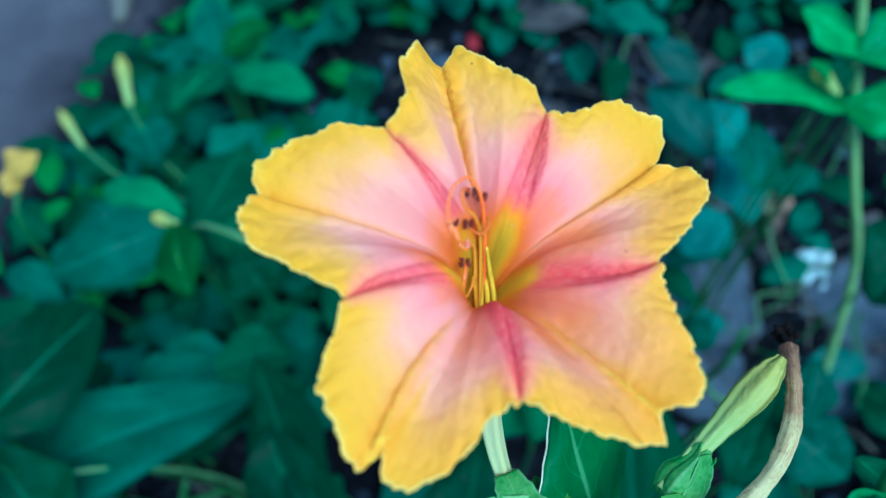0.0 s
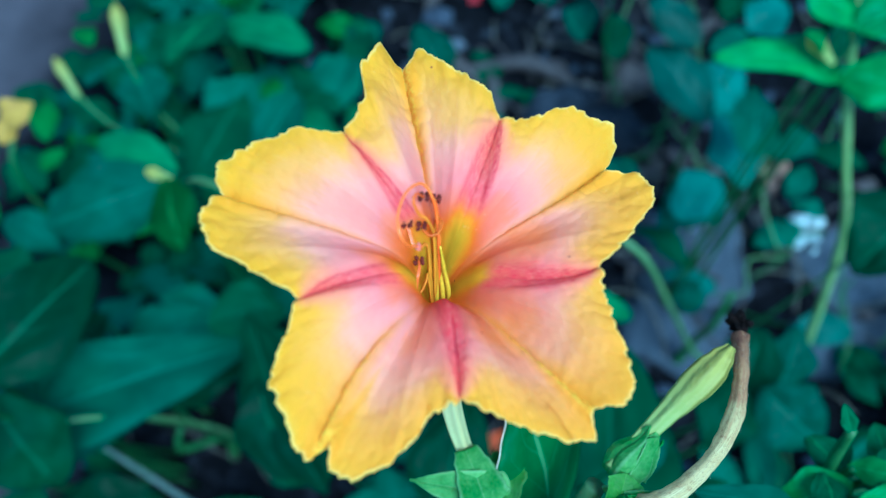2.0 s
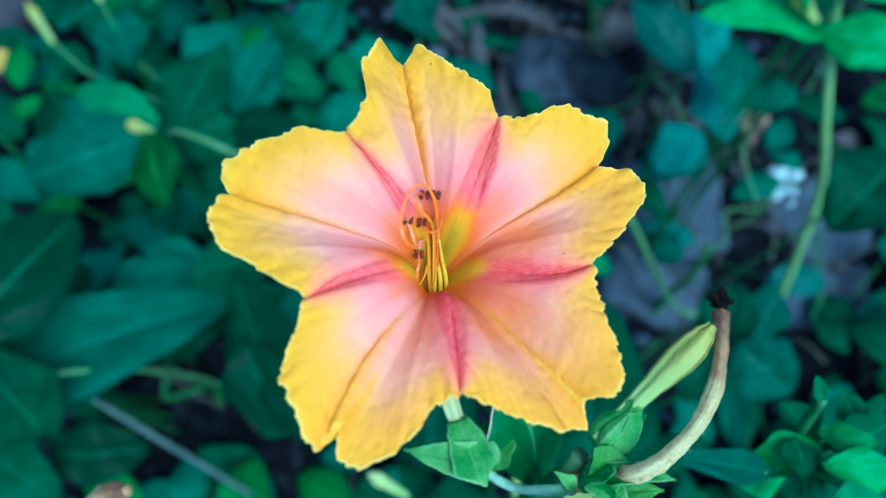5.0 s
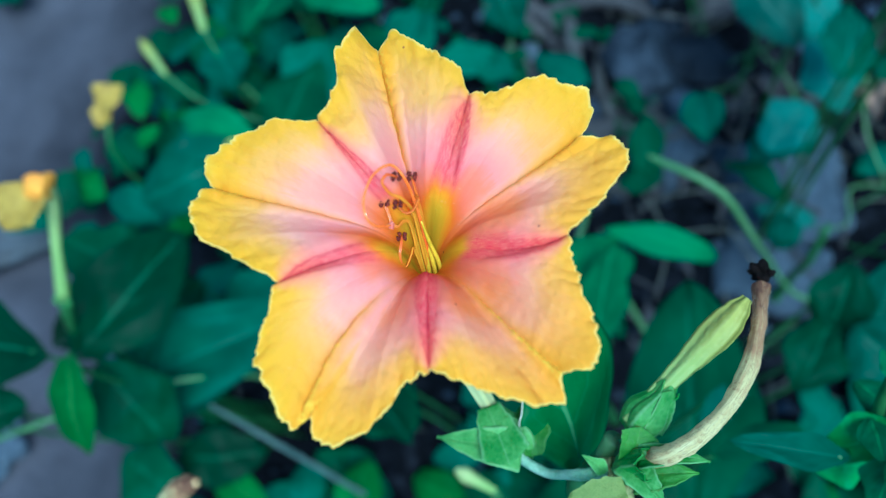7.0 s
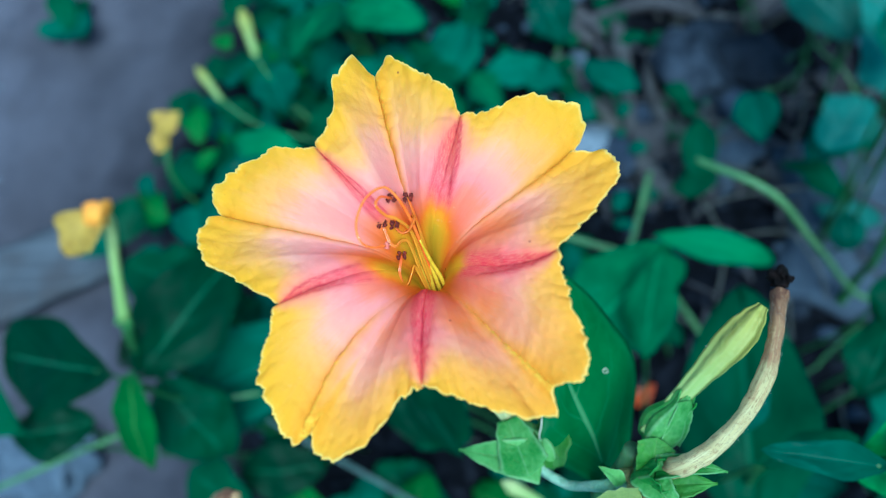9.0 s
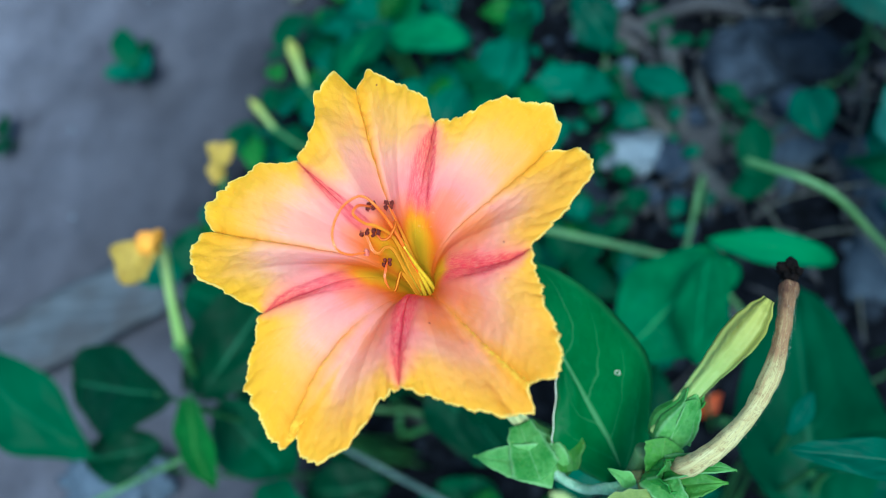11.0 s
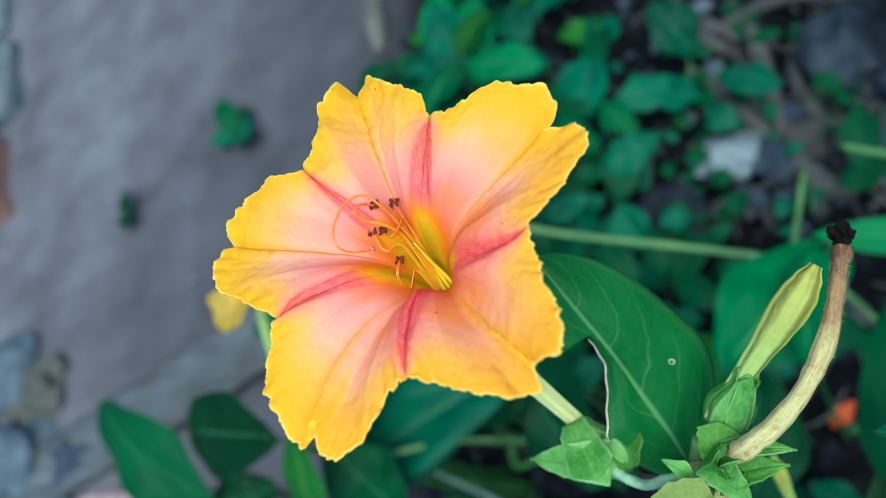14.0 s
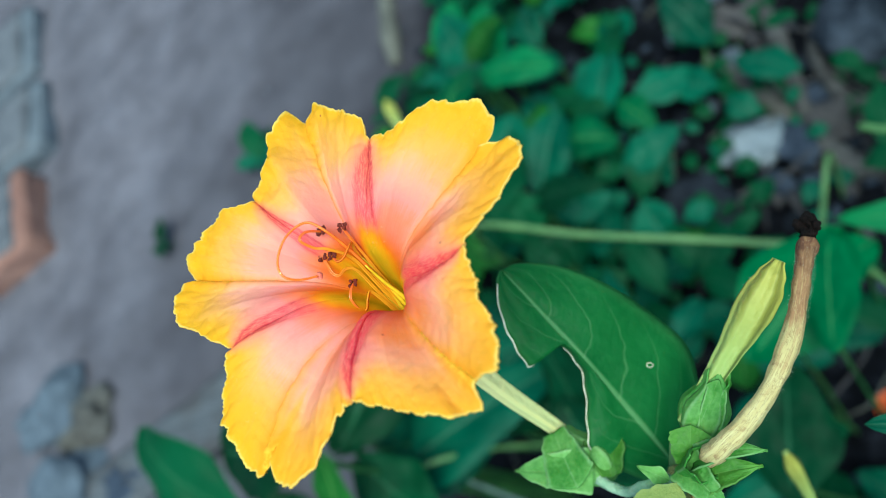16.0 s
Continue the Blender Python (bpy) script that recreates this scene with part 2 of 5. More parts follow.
def stripe_material(name, base, dark, tipc, bands, see=0.3, twist=0.0):
    """Ribbed green: long dark lines along a bud or a tube."""
    m, nt, b = material(name, 0.55, 0.3)
    s, v = uv_parts(nt)
    n = noise_tex(nt, 500.0, 4.0)
    w = calc(nt, 'SINE', calc(nt, 'ADD', calc(nt, 'ADD', calc(nt, 'MULTIPLY', v, 6.2832 * bands), calc(nt, 'MULTIPLY', s, twist)), calc(nt, 'MULTIPLY', n, 1.6)))
    col = mix(nt, between(nt, s, 0.15, 0.95), base, tipc)
    col = mix(nt, calc(nt, 'MULTIPLY', between(nt, w, 0.3, 1.0), between(nt, s, 0.3, 0.75, 0.05, 0.75)), col, dark)
    col = mix(nt, between(nt, n, 0.55, 0.75, 0.0, 0.25), col, dark)
    nt.links.new(col, b.inputs["Base Color"])
    bump(nt, b, calc(nt, 'ADD', calc(nt, 'MULTIPLY', w, 0.4), n), 0.6, 0.0005)
    thin(m, nt, b, col, see)
    return m


def withered_material():
    """Dry pleated skin: long brown streaks on cream, browner towards the end."""
    m, nt, b = material("wilted_tube", 0.7, 0.25)
    s, v = uv_parts(nt)
    comb = nt.nodes.new("ShaderNodeCombineXYZ")
    nt.links.new(calc(nt, 'SINE', calc(nt, 'MULTIPLY', v, 6.2832)), comb.inputs[0])
    nt.links.new(calc(nt, 'COSINE', calc(nt, 'MULTIPLY', v, 6.2832)), comb.inputs[1])
    nt.links.new(calc(nt, 'MULTIPLY', s, 2.6), comb.inputs[2])
    lines = node(nt, "ShaderNodeTexNoise", Scale=3.4, Detail=6.0, Roughness=0.72)
    nt.links.new(comb.outputs[0], lines.inputs["Vector"])
    blot = noise_tex(nt, 380.0, 5.0)
    age = calc(nt, 'ADD', calc(nt, 'MULTIPLY', between(nt, s, 0.3, 0.95), 0.46), calc(nt, 'ADD', calc(nt, 'MULTIPLY', blot, 0.42), between(nt, s, 0.04, 0.2, 0.22, 0.0)))
    soft = calc(nt, 'ADD', calc(nt, 'MULTIPLY', lines.outputs["Fac"], 0.6), 0.19)
    f = calc(nt, 'ADD', soft, calc(nt, 'SUBTRACT', age, 0.22))
    col = ramp(nt, f, [(0.30, (0.62, 0.57, 0.30)), (0.54, (0.52, 0.43, 0.19)), (0.76, (0.36, 0.20, 0.095)), (1.0, (0.11, 0.045, 0.026))])
    fleck = noise_tex(nt, 1500.0, 4.0)
    col = mix(nt, between(nt, fleck, 0.54, 0.70, 0.0, 0.6), col, (0.24, 0.13, 0.06))
    crack = between(nt, calc(nt, 'ABSOLUTE', calc(nt, 'SUBTRACT', lines.outputs["Fac"], 0.5)), 0.0, 0.02, 0.8, 0.0)
    col = mix(nt, crack, col, (0.17, 0.09, 0.045))
    nt.links.new(col, b.inputs["Base Color"])
    bump(nt, b, calc(nt, 'ADD', calc(nt, 'MULTIPLY', lines.outputs["Fac"], -0.6), calc(nt, 'MULTIPLY', blot, 0.6)), 0.5, 0.0006)
    thin(m, nt, b, col, 0.2)
    return m


def ground_material():
    m, nt, b = material("soil", 0.95, 0.06)
    c = nt.nodes.new("ShaderNodeTexCoord")
    sx = nt.nodes.new("ShaderNodeSeparateXYZ")
    nt.links.new(c.outputs["Object"], sx.inputs[0])
    wob = noise_tex(nt, 9.0, 5.0)
    # trodden path on the far side of a slanting, ragged border
    line = calc(nt, 'ADD', calc(nt, 'MULTIPLY', sx.outputs[0], -1.0), calc(nt, 'MULTIPLY', sx.outputs[1], 0.42))
    line = calc(nt, 'ADD', line, calc(nt, 'MULTIPLY', calc(nt, 'SUBTRACT', wob, 0.5), 0.22))
    far = node(nt, "ShaderNodeVectorMath")
    far.operation = 'LENGTH'
    nt.links.new(c.outputs["Object"], far.inputs[0])
    away = between(nt, far.outputs["Value"], 1.3, 5.0)
    stray = calc(nt, 'MULTIPLY', calc(nt, 'SUBTRACT', noise_tex(nt, 0.55, 4.0), 0.5), calc(nt, 'MULTIPLY', away, 4.0))
    line = calc(nt, 'ADD', line, stray)
    line = calc(nt, 'ADD', line, between(nt, sx.outputs[1], 0.10, 0.24, 0.15, 0.0))
    path = calc(nt, 'ADD', between(nt, line, 0.39, 0.50, 0.0, 0.55), between(nt, line, 0.50, 0.86, 0.0, 0.45))
    f1, f2, f3 = noise_tex(nt, 14.0, 6.0), noise_tex(nt, 120.0, 6.0), noise_tex(nt, 700.0, 3.0)
    # near-black earth by the plants: shade under the leaves is in its colour
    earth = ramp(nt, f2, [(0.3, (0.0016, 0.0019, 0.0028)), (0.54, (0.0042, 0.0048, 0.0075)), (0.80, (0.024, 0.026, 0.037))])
    dust = ramp(nt, f1, [(0.3, (0.073, 0.067, 0.083)), (0.7, (0.148, 0.137, 0.168))])
    dust = mix(nt, between(nt, f2, 0.45, 0.8, 0.0, 0.5), dust, (0.068, 0.058, 0.061))
    dust = mix(nt, between(nt, f3, 0.62, 0.8, 0.0, 0.5), dust, (0.20, 0.185, 0.175))
    plot = ramp(nt, noise_tex(nt, 1.7, 6.0), [(0.35, (0.012, 0.014, 0.012)), (0.55, (0.05, 0.043, 0.036)), (0.7, (0.03, 0.055, 0.022))])
    earth = mix(nt, calc(nt, 'MULTIPLY', away, 0.8), earth, plot)
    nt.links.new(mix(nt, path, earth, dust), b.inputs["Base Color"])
    bump(nt, b, calc(nt, 'ADD', f2, calc(nt, 'MULTIPLY', f3, 0.4)), 0.7, 0.004)
    return m


PETAL = petal_material()
LEAF = leaf_material("leaf", (0.0031, 0.0270, 0.0104), (0.0077, 0.0600, 0.0226), (0.035, 0.115, 0.055), 0.5, 0.22, 0.08)
LEAF_FRESH = leaf_material("fresh_leaf", (0.0086, 0.0800, 0.0296), (0.0216, 0.1550, 0.0539), (0.09, 0.26, 0.08), 0.5, 0.28, 0.08)
LEAF_BLUE = leaf_material("dull_leaf", (0.0045, 0.0460, 0.0261), (0.0126, 0.0960, 0.0539), (0.06, 0.14, 0.09), 0.48, 0.2, 0.10)
LEAF_LIME = leaf_material("lime_leaf", (0.013, 0.070, 0.011), (0.034, 0.145, 0.024), (0.12, 0.26, 0.06), 0.5, 0.3, 0.07)
LEAF_BRIGHT = leaf_material("bright_leaf", (0.0108, 0.1100, 0.0365), (0.0270, 0.2150, 0.0696), (0.09, 0.28, 0.10), 0.5, 0.3, 0.08)
LEAF_YOUNG = leaf_material("young_leaf", (0.0180, 0.1550, 0.0296), (0.0450, 0.3050, 0.0609), (0.11, 0.36, 0.11), 0.42, 0.32, 0.25, 0.8, 3.0)
LEAF_GREY = leaf_material("grey_leaf", (0.0180, 0.0700, 0.0522), (0.0450, 0.1500, 0.1175), (0.07, 0.15, 0.12), 0.5, 0.2, 0.10)
SEPAL = leaf_material("sepal", (0.065, 0.225, 0.030), (0.25, 0.48, 0.14), (0.46, 0.62, 0.36), 0.45, 0.36, 0.25, 0.18, 6.0, 0.22, 0.15)
SEPAL_DEEP = leaf_material("deep_sepal", (0.028, 0.115, 0.010), (0.12, 0.285, 0.040), (0.30, 0.44, 0.15), 0.45, 0.3, 0.25, 0.15, 6.0, 0.12, 0.15)
LEAF_MID = leaf_material("mid_leaf", (0.0063, 0.0560, 0.0113), (0.0153, 0.1000, 0.0209), (0.18, 0.36, 0.15), 0.5, 0.26, 0.15, 0.6, 2.5, 0.10)
RIND = simple("dry_rind", (0.55, 0.50, 0.36), (0.78, 0.75, 0.62), 300.0, 0.7)
TUBE = stripe_material("flower_tube", (0.86, 0.78, 0.38), (0.72, 0.66, 0.28), (0.70, 0.74, 0.34), 4, 0.3)
FADED_TUBE = stripe_material("faded_tube", (0.36, 0.50, 0.14), (0.34, 0.44, 0.13), (0.62, 0.64, 0.26), 4, 0.3)
BUD = stripe_material("bud_skin", (0.31, 0.41, 0.12), (0.19, 0.19, 0.028), (0.38, 0.36, 0.068), 6, 0.22, 2.0)
WILT = withered_material()
CHAR = simple("shrivelled_black", (0.003, 0.002, 0.002), (0.012, 0.006, 0.005), 900.0, 0.7, 1.0, 0.12)
STEM = simple("green_stem", (0.025, 0.085, 0.022), (0.06, 0.15, 0.04), 60.0, 0.5, 0.3)
STEM_PALE = simple("pale_stem", (0.07, 0.15, 0.05), (0.14, 0.24, 0.09), 90.0, 0.5, 0.4)
STALK = simple("bloomy_stalk", (0.18, 0.34, 0.19), (0.40, 0.54, 0.38), 500.0, 0.5, 0.5)
STEM_GREY = simple("grey_stem", (0.045, 0.075, 0.068), (0.095, 0.130, 0.118), 80.0, 0.8, 0.5)
STEM_LIGHT = simple("light_stem", (0.16, 0.27, 0.08), (0.28, 0.40, 0.14), 70.0, 0.5, 0.3)
FILAMENT = stripe_material("filament", (0.92, 0.46, 0.02), (0.92, 0.32, 0.03), (0.92, 0.17, 0.035), 2, 0.35)
THREAD = simple("thread", (0.88, 0.14, 0.010), (0.92, 0.24, 0.035), 400.0, 0.16, 0.0, 0.9)
STIGMA = simple("stigma", (0.62, 0.10, 0.07), (0.85, 0.30, 0.20), 1500.0, 0.6, 0.4, 0.2)
BRACT = leaf_material("bract", (0.10, 0.165, 0.028), (0.25, 0.30, 0.08), (0.36, 0.38, 0.18), 0.5, 0.36, 0.25, 0.06, 10.0, 0.15, 0.2)
NODE = simple("node_skin", (0.16, 0.17, 0.05), (0.34, 0.34, 0.12), 500.0, 0.6, 0.6)
FILAMENT.node_tree.nodes["Principled BSDF"].inputs["Roughness"].default_value = 0.25
FILAMENT.node_tree.nodes["Principled BSDF"].inputs["Specular IOR Level"].default_value = 0.7
STYLE_YELLOW = simple("style", (0.62, 0.42, 0.012), (0.78, 0.52, 0.025), 300.0, 0.4)
ANTHER = simple("anther", (0.06, 0.004, 0.004), (0.24, 0.030, 0.014), 2600.0, 0.6, 0.5, 0.3)
YELLOW = simple("faded_petal", (0.28, 0.17, 0.02), (0.46, 0.30, 0.04), 250.0, 0.65, 0.6)
ORANGE = simple("orange_petal", (0.66, 0.23, 0.02), (0.80, 0.38, 0.03), 250.0, 0.65, 0.6)
FALLEN = simple("fallen_petal", (0.42, 0.055, 0.012), (0.58, 0.11, 0.018), 250.0, 0.6, 0.5)
STONE = simple("grey_stone", (0.0197, 0.0264, 0.0440), (0.0598, 0.0745, 0.1100), 60.0, 0.9, 0.8, 0.12, 0.003)
STONE_DARK = simple("dark_stone", (0.0079, 0.0097, 0.0154), (0.0299, 0.0359, 0.0506), 50.0, 0.9, 0.9, 0.1, 0.004)
ROCK = simple("rock", (0.0060, 0.0082, 0.0140), (0.0598, 0.0709, 0.0972), 45.0, 0.9, 1.0, 0.1, 0.004)
STONE_WHITE = simple("white_stone", (0.11, 0.13, 0.165), (0.26, 0.29, 0.335), 70.0, 0.8, 0.5, 0.3, 0.002)
# darker copy of SLAB: the right-hand slabs carry their shade in the colour
SLAB_SHADED = simple("shaded_slab", (0.0344, 0.0444, 0.0646), (0.0790, 0.0968, 0.1301), 60.0, 0.9, 0.8, 0.15, 0.003)
SLAB = simple("grey_slab", (0.0538, 0.0662, 0.0897), (0.1112, 0.1316, 0.1704), 60.0, 0.9, 0.8, 0.15, 0.003)
BRICK = simple("brick", (0.19, 0.095, 0.080), (0.27, 0.15, 0.125), 45.0, 0.9, 0.8, 0.2, 0.003)
CEMENT = simple("cement", (0.0748, 0.0757, 0.0902), (0.1364, 0.1377, 0.1595), 30.0, 0.9, 0.6, 0.2, 0.003)
WOOD = simple("weathered_wood", (0.0748, 0.0834, 0.1045), (0.1320, 0.1474, 0.1793), 25.0, 0.85, 0.8, 0.25, 0.002)
FADED = simple("faded_leaf", (0.26, 0.15, 0.11), (0.40, 0.25, 0.19), 60.0, 0.75, 0.6, 0.3, 0.002)
BARK = simple("bark", (0.0374, 0.0354, 0.0364), (0.1122, 0.1072, 0.1076), 70.0, 0.9, 1.0, 0.1, 0.004)
DRY = simple("dry_leaf", (0.0269, 0.0240, 0.0272), (0.0711, 0.0643, 0.0692), 60.0, 0.75, 0.6, 0.3, 0.002)
TWIG = simple("twig", (0.0374, 0.0330, 0.0318), (0.0972, 0.0907, 0.0842), 90.0, 0.8, 0.8)
STRAW = simple("straw", (0.0636, 0.0610, 0.0524), (0.1272, 0.1237, 0.1076), 80.0, 0.75, 0.5)
LITTER = simple("thin_film", (0.22, 0.12, 0.14), (0.34, 0.26, 0.29), 20.0, 0.35, 0.4, 0.5, 0.002)
WHITE = simple("white_scrap", (0.34, 0.46, 0.50), (0.52, 0.62, 0.64), 120.0, 0.5, 0.4)
RED = simple("red_scrap", (0.20, 0.008, 0.020), (0.34, 0.016, 0.035), 120.0, 0.5, 0.4)
def board_material():
    """Bleached wood, its grain along the board."""
    m, nt, b = material("board_wood", 0.85, 0.15)
    c = nt.nodes.new("ShaderNodeTexCoord")
    mp = nt.nodes.new("ShaderNodeMapping")
    mp.inputs["Rotation"].default_value = (0, 0, radians(-20))
    mp.inputs["Scale"].default_value = (9, 140, 140)
    nt.links.new(c.outputs["Object"], mp.inputs[0])
    n = node(nt, "ShaderNodeTexNoise", Scale=1.0, Detail=5.0, Roughness=0.65)
    nt.links.new(mp.outputs[0], n.inputs["Vector"])
    blot = noise_tex(nt, 28.0, 5.0)
    col = ramp(nt, n.outputs["Fac"], [(0.3, (0.042, 0.043, 0.050)), (0.5, (0.070, 0.074, 0.086)), (0.7, (0.112, 0.118, 0.135))])
    col = mix(nt, between(nt, blot, 0.45, 0.62, 0.0, 0.75), col, (0.050, 0.046, 0.050))
    nt.links.new(col, b.inputs["Base Color"])
    bump(nt, b, n.outputs["Fac"], 0.6, 0.003)
    return m


BOARD = board_material()
SOIL = ground_material()


# ---- building blocks (places in millimetres) ----
PLACE = {}


def thing(name, x, y, z, label, category, group="", kind=""):
    ob = new(name)
    ob.empty_display_size = 0.02
    ob.location = (x / 1000, y / 1000, z / 1000)
    PLACE[ob] = Vector((x, y, z)) / 1000
    return tagged(ob, label, category, group, kind)


def mesh_of(name, bm, mat, smooth=True):
    me = bpy.data.meshes.new(name)
    bm.normal_update()
    bm.to_mesh(me)
    bm.free()
    me.materials.append(mat)
    for p in me.polygons:
        p.use_smooth = smooth
    return me


def part(name, bm, mat, parent, label="", smooth=True):
    """One mesh under a thing or a part; the bmesh is in world millimetres."""
    o = PLACE[parent]
    bmesh.ops.transform(bm, matrix=Matrix.Translation(-o) @ Matrix.Scale(0.001, 4), verts=bm.verts)
    ob = new(name, mesh_of(name, bm, mat, smooth))
    ob.parent = parent
    PLACE[ob] = o
    if label:
        tagged(ob, label)
    return ob


def alone(name, bm, mat, label, category, group="", kind="", smooth=True):
    """A thing of one mesh, with its origin at its lowest middle."""
    vs = [v.co for v in bm.verts]
    o = Vector((sum(v.x for v in vs) / len(vs), sum(v.y for v in vs) / len(vs), min(v.z for v in vs)))
    bmesh.ops.transform(bm, matrix=Matrix.Scale(0.001, 4) @ Matrix.Translation(-o), verts=bm.verts)
    ob = new(name, mesh_of(name, bm, mat, smooth))
    ob.location = o / 1000
    PLACE[ob] = o / 1000
    return tagged(ob, label, category, group, kind)


def glide(points, n):
    """A smooth line through the points, n steps to a span."""
    p = [Vector(q) for q in points]
    p = [2 * p[0] - p[1]] + p + [2 * p[-1] - p[-2]]
    out = []
    for i in range(1, len(p) - 2):
        for k in range(n):
            t = k / n
            a, b, c, d = p[i - 1:i + 3]
            out.append(0.5 * ((2 * b) + (c - a) * t + (2 * a - 5 * b + 4 * c - d) * t * t + (3 * b - a - 3 * c + d) * t ** 3))
    out.append(p[-2])
    return out


def sweep(points, radii, sides=10, n=6, ribs=0, rib=0.0, rough=0.0, seed=0, bm=None, caps=True, twist=0.0, deepen=0.0):
    """A closed round body along a smooth line; radii are spread evenly along it; deepen: how much its ribs grow towards the end."""
    bm = bm or bmesh.new()
    line = glide(points, n)
    uvl = bm.loops.layers.uv.get("UVMap") or bm.loops.layers.uv.new("UVMap")
    m = len(line)
    side = None
    rings = []
    for i, q in enumerate(line):
        d = (line[min(i + 1, m - 1)] - line[max(i - 1, 0)]).normalized()
        if side is None:
            side = d.orthogonal().normalized()
        side = (side - d * side.dot(d)).normalized()
        up = d.cross(side)
        f = i / (m - 1) * (len(radii) - 1)
        k = min(int(f), len(radii) - 2)
        f -= k
        f = f * f * (3 - 2 * f)
        r = radii[k] * (1 - f) + radii[k + 1] * f
        ring = []
        for j in range(sides):
            a = 2 * math.pi * j / sides
            rr = r * (1 + rib * (1 + deepen * i / (m - 1)) * math.cos(ribs * a + twist * i / (m - 1)))
            if rough:
                rr *= 1 + rough * noise.noise(Vector((q.x * 0.9 + seed, q.y * 0.9 + a, q.z * 0.9)))
            ring.append(bm.verts.new(q + side * (rr * math.cos(a)) + up * (rr * math.sin(a))))
        rings.append(ring)
    for i in range(m - 1):
        for j in range(sides):
            fc = bm.faces.new((rings[i][j], rings[i][(j + 1) % sides], rings[i + 1][(j + 1) % sides], rings[i + 1][j]))
            for lp, (s, v) in zip(fc.loops, ((i, j), (i, j + 1), (i + 1, j + 1), (i + 1, j))):
                lp[uvl].uv = (s / (m - 1), v / sides)
    if caps:
        bm.faces.new(list(reversed(rings[0])))
        bm.faces.new(rings[-1])
    return bm


def blade(base, tip, width, facing=(0, 0, 1), curl=0.12, fold=0.12, wave=0.04, peak=0.36, eaten=None, seed=0, na=16, nw=5, thick=0.0, sharp=1.0, blunt=0.0, uneven=0.02):
    """A leaf: heart-shaped at the stalk, pointed at the tip, folded a little along its rib, with a wavy rim."""
    bm = bmesh.new()
    uvl = bm.loops.layers.uv.new("UVMap")
    b, t = Vector(base), Vector(tip)
    ax = t - b
    ln = ax.length
    ax.normalize()
    nrm = Vector(facing)
    nrm = (nrm - ax * nrm.dot(ax)).normalized()
    sd = ax.cross(nrm)
    rnd = random.Random(seed)
    p1, p2, tw = rnd.uniform(0, 6), rnd.uniform(0, 6), rnd.uniform(-0.25, 0.25)
    rows = []
    for i in range(na + 1):
        s = i / na
        if s < peak:
            wd = math.sin(math.pi / 2 * (s / peak)) ** 0.62
        else:
            u = (s - peak) / (1 - peak)
            wd = (1 - u ** 1.75) * (1 - 0.28 * math.sin(math.pi * u) * sharp) * (1 - blunt) + blunt * math.sqrt(max(0.0, 1 - u ** 2.4))
        wd = max(wd, 0.012) * width / 2
        mid = b + ax * (s * ln) + nrm * (curl * ln * math.sin(math.pi * min(1.0, s * 0.92)) - curl * 0.5 * ln * s * s)
        row = []
        for j in range(-nw, nw + 1):
            v = j / nw
            lim = 1.0
            if eaten:
                lim = eaten(s, v)
            x = v * wd * lim
            back = -0.10 * ln * max(0, 0.12 - s) / 0.12 * abs(v)
            lift = abs(x) * fold * 2 + wave * width * math.sin(s * 9 + p1 + (2 if v > 0 else 0)) * v * v + tw * x * s
            lift -= 0.15 * abs(v) ** 3 * wd
            lift += uneven * width * noise.noise(Vector((s * 5 + p2, v * 3, p1)))
            row.append(bm.verts.new(mid + sd * x + ax * back + nrm * lift))
        rows.append(row)
    for i in range(na):
        for j in range(2 * nw):
            fc = bm.faces.new((rows[i][j], rows[i][j + 1], rows[i + 1][j + 1], rows[i + 1][j]))
            for lp, (a, c) in zip(fc.loops, ((i, j), (i, j + 1), (i + 1, j + 1), (i + 1, j))):
                lp[uvl].uv = (a / na, c / nw - 1)
    if thick:
        bmesh.ops.solidify(bm, geom=bm.faces[:], thickness=thick)
    return bm


def lump(centre, size, seed, rough=0.22, detail=3, flat=0.0):
    """A broken stone: a ball with facets and dents."""
    bm = bmesh.new()
    bmesh.ops.create_icosphere(bm, subdivisions=detail, radius=1.0)
    rnd = random.Random(seed)
    cuts = [(Vector((rnd.uniform(-1, 1), rnd.uniform(-1, 1), rnd.uniform(-1, 1))).normalized(), rnd.uniform(0.55, 0.9)) for _ in range(9)]
    turn = Euler((0, 0, rnd.uniform(0, 6.28))).to_matrix()
    off = Vector((seed * 3.7, seed * 1.3, 0))
    for v in bm.verts:
        c = v.co.normalized()
        for nrm, d in cuts:
            k = c.dot(nrm)
            if k > d:
                c = c - nrm * (k - d)
        c *= 1 + rough * noise.noise(c * 1.6 + off) + rough * 0.4 * noise.noise(c * 4.5 + off)
        if flat:
            c.z = max(min(c.z, flat), -flat)
        c = turn @ c
        v.co = Vector((centre[0] + c.x * size[0], centre[1] + c.y * size[1], centre[2] + c.z * size[2]))
    return bm


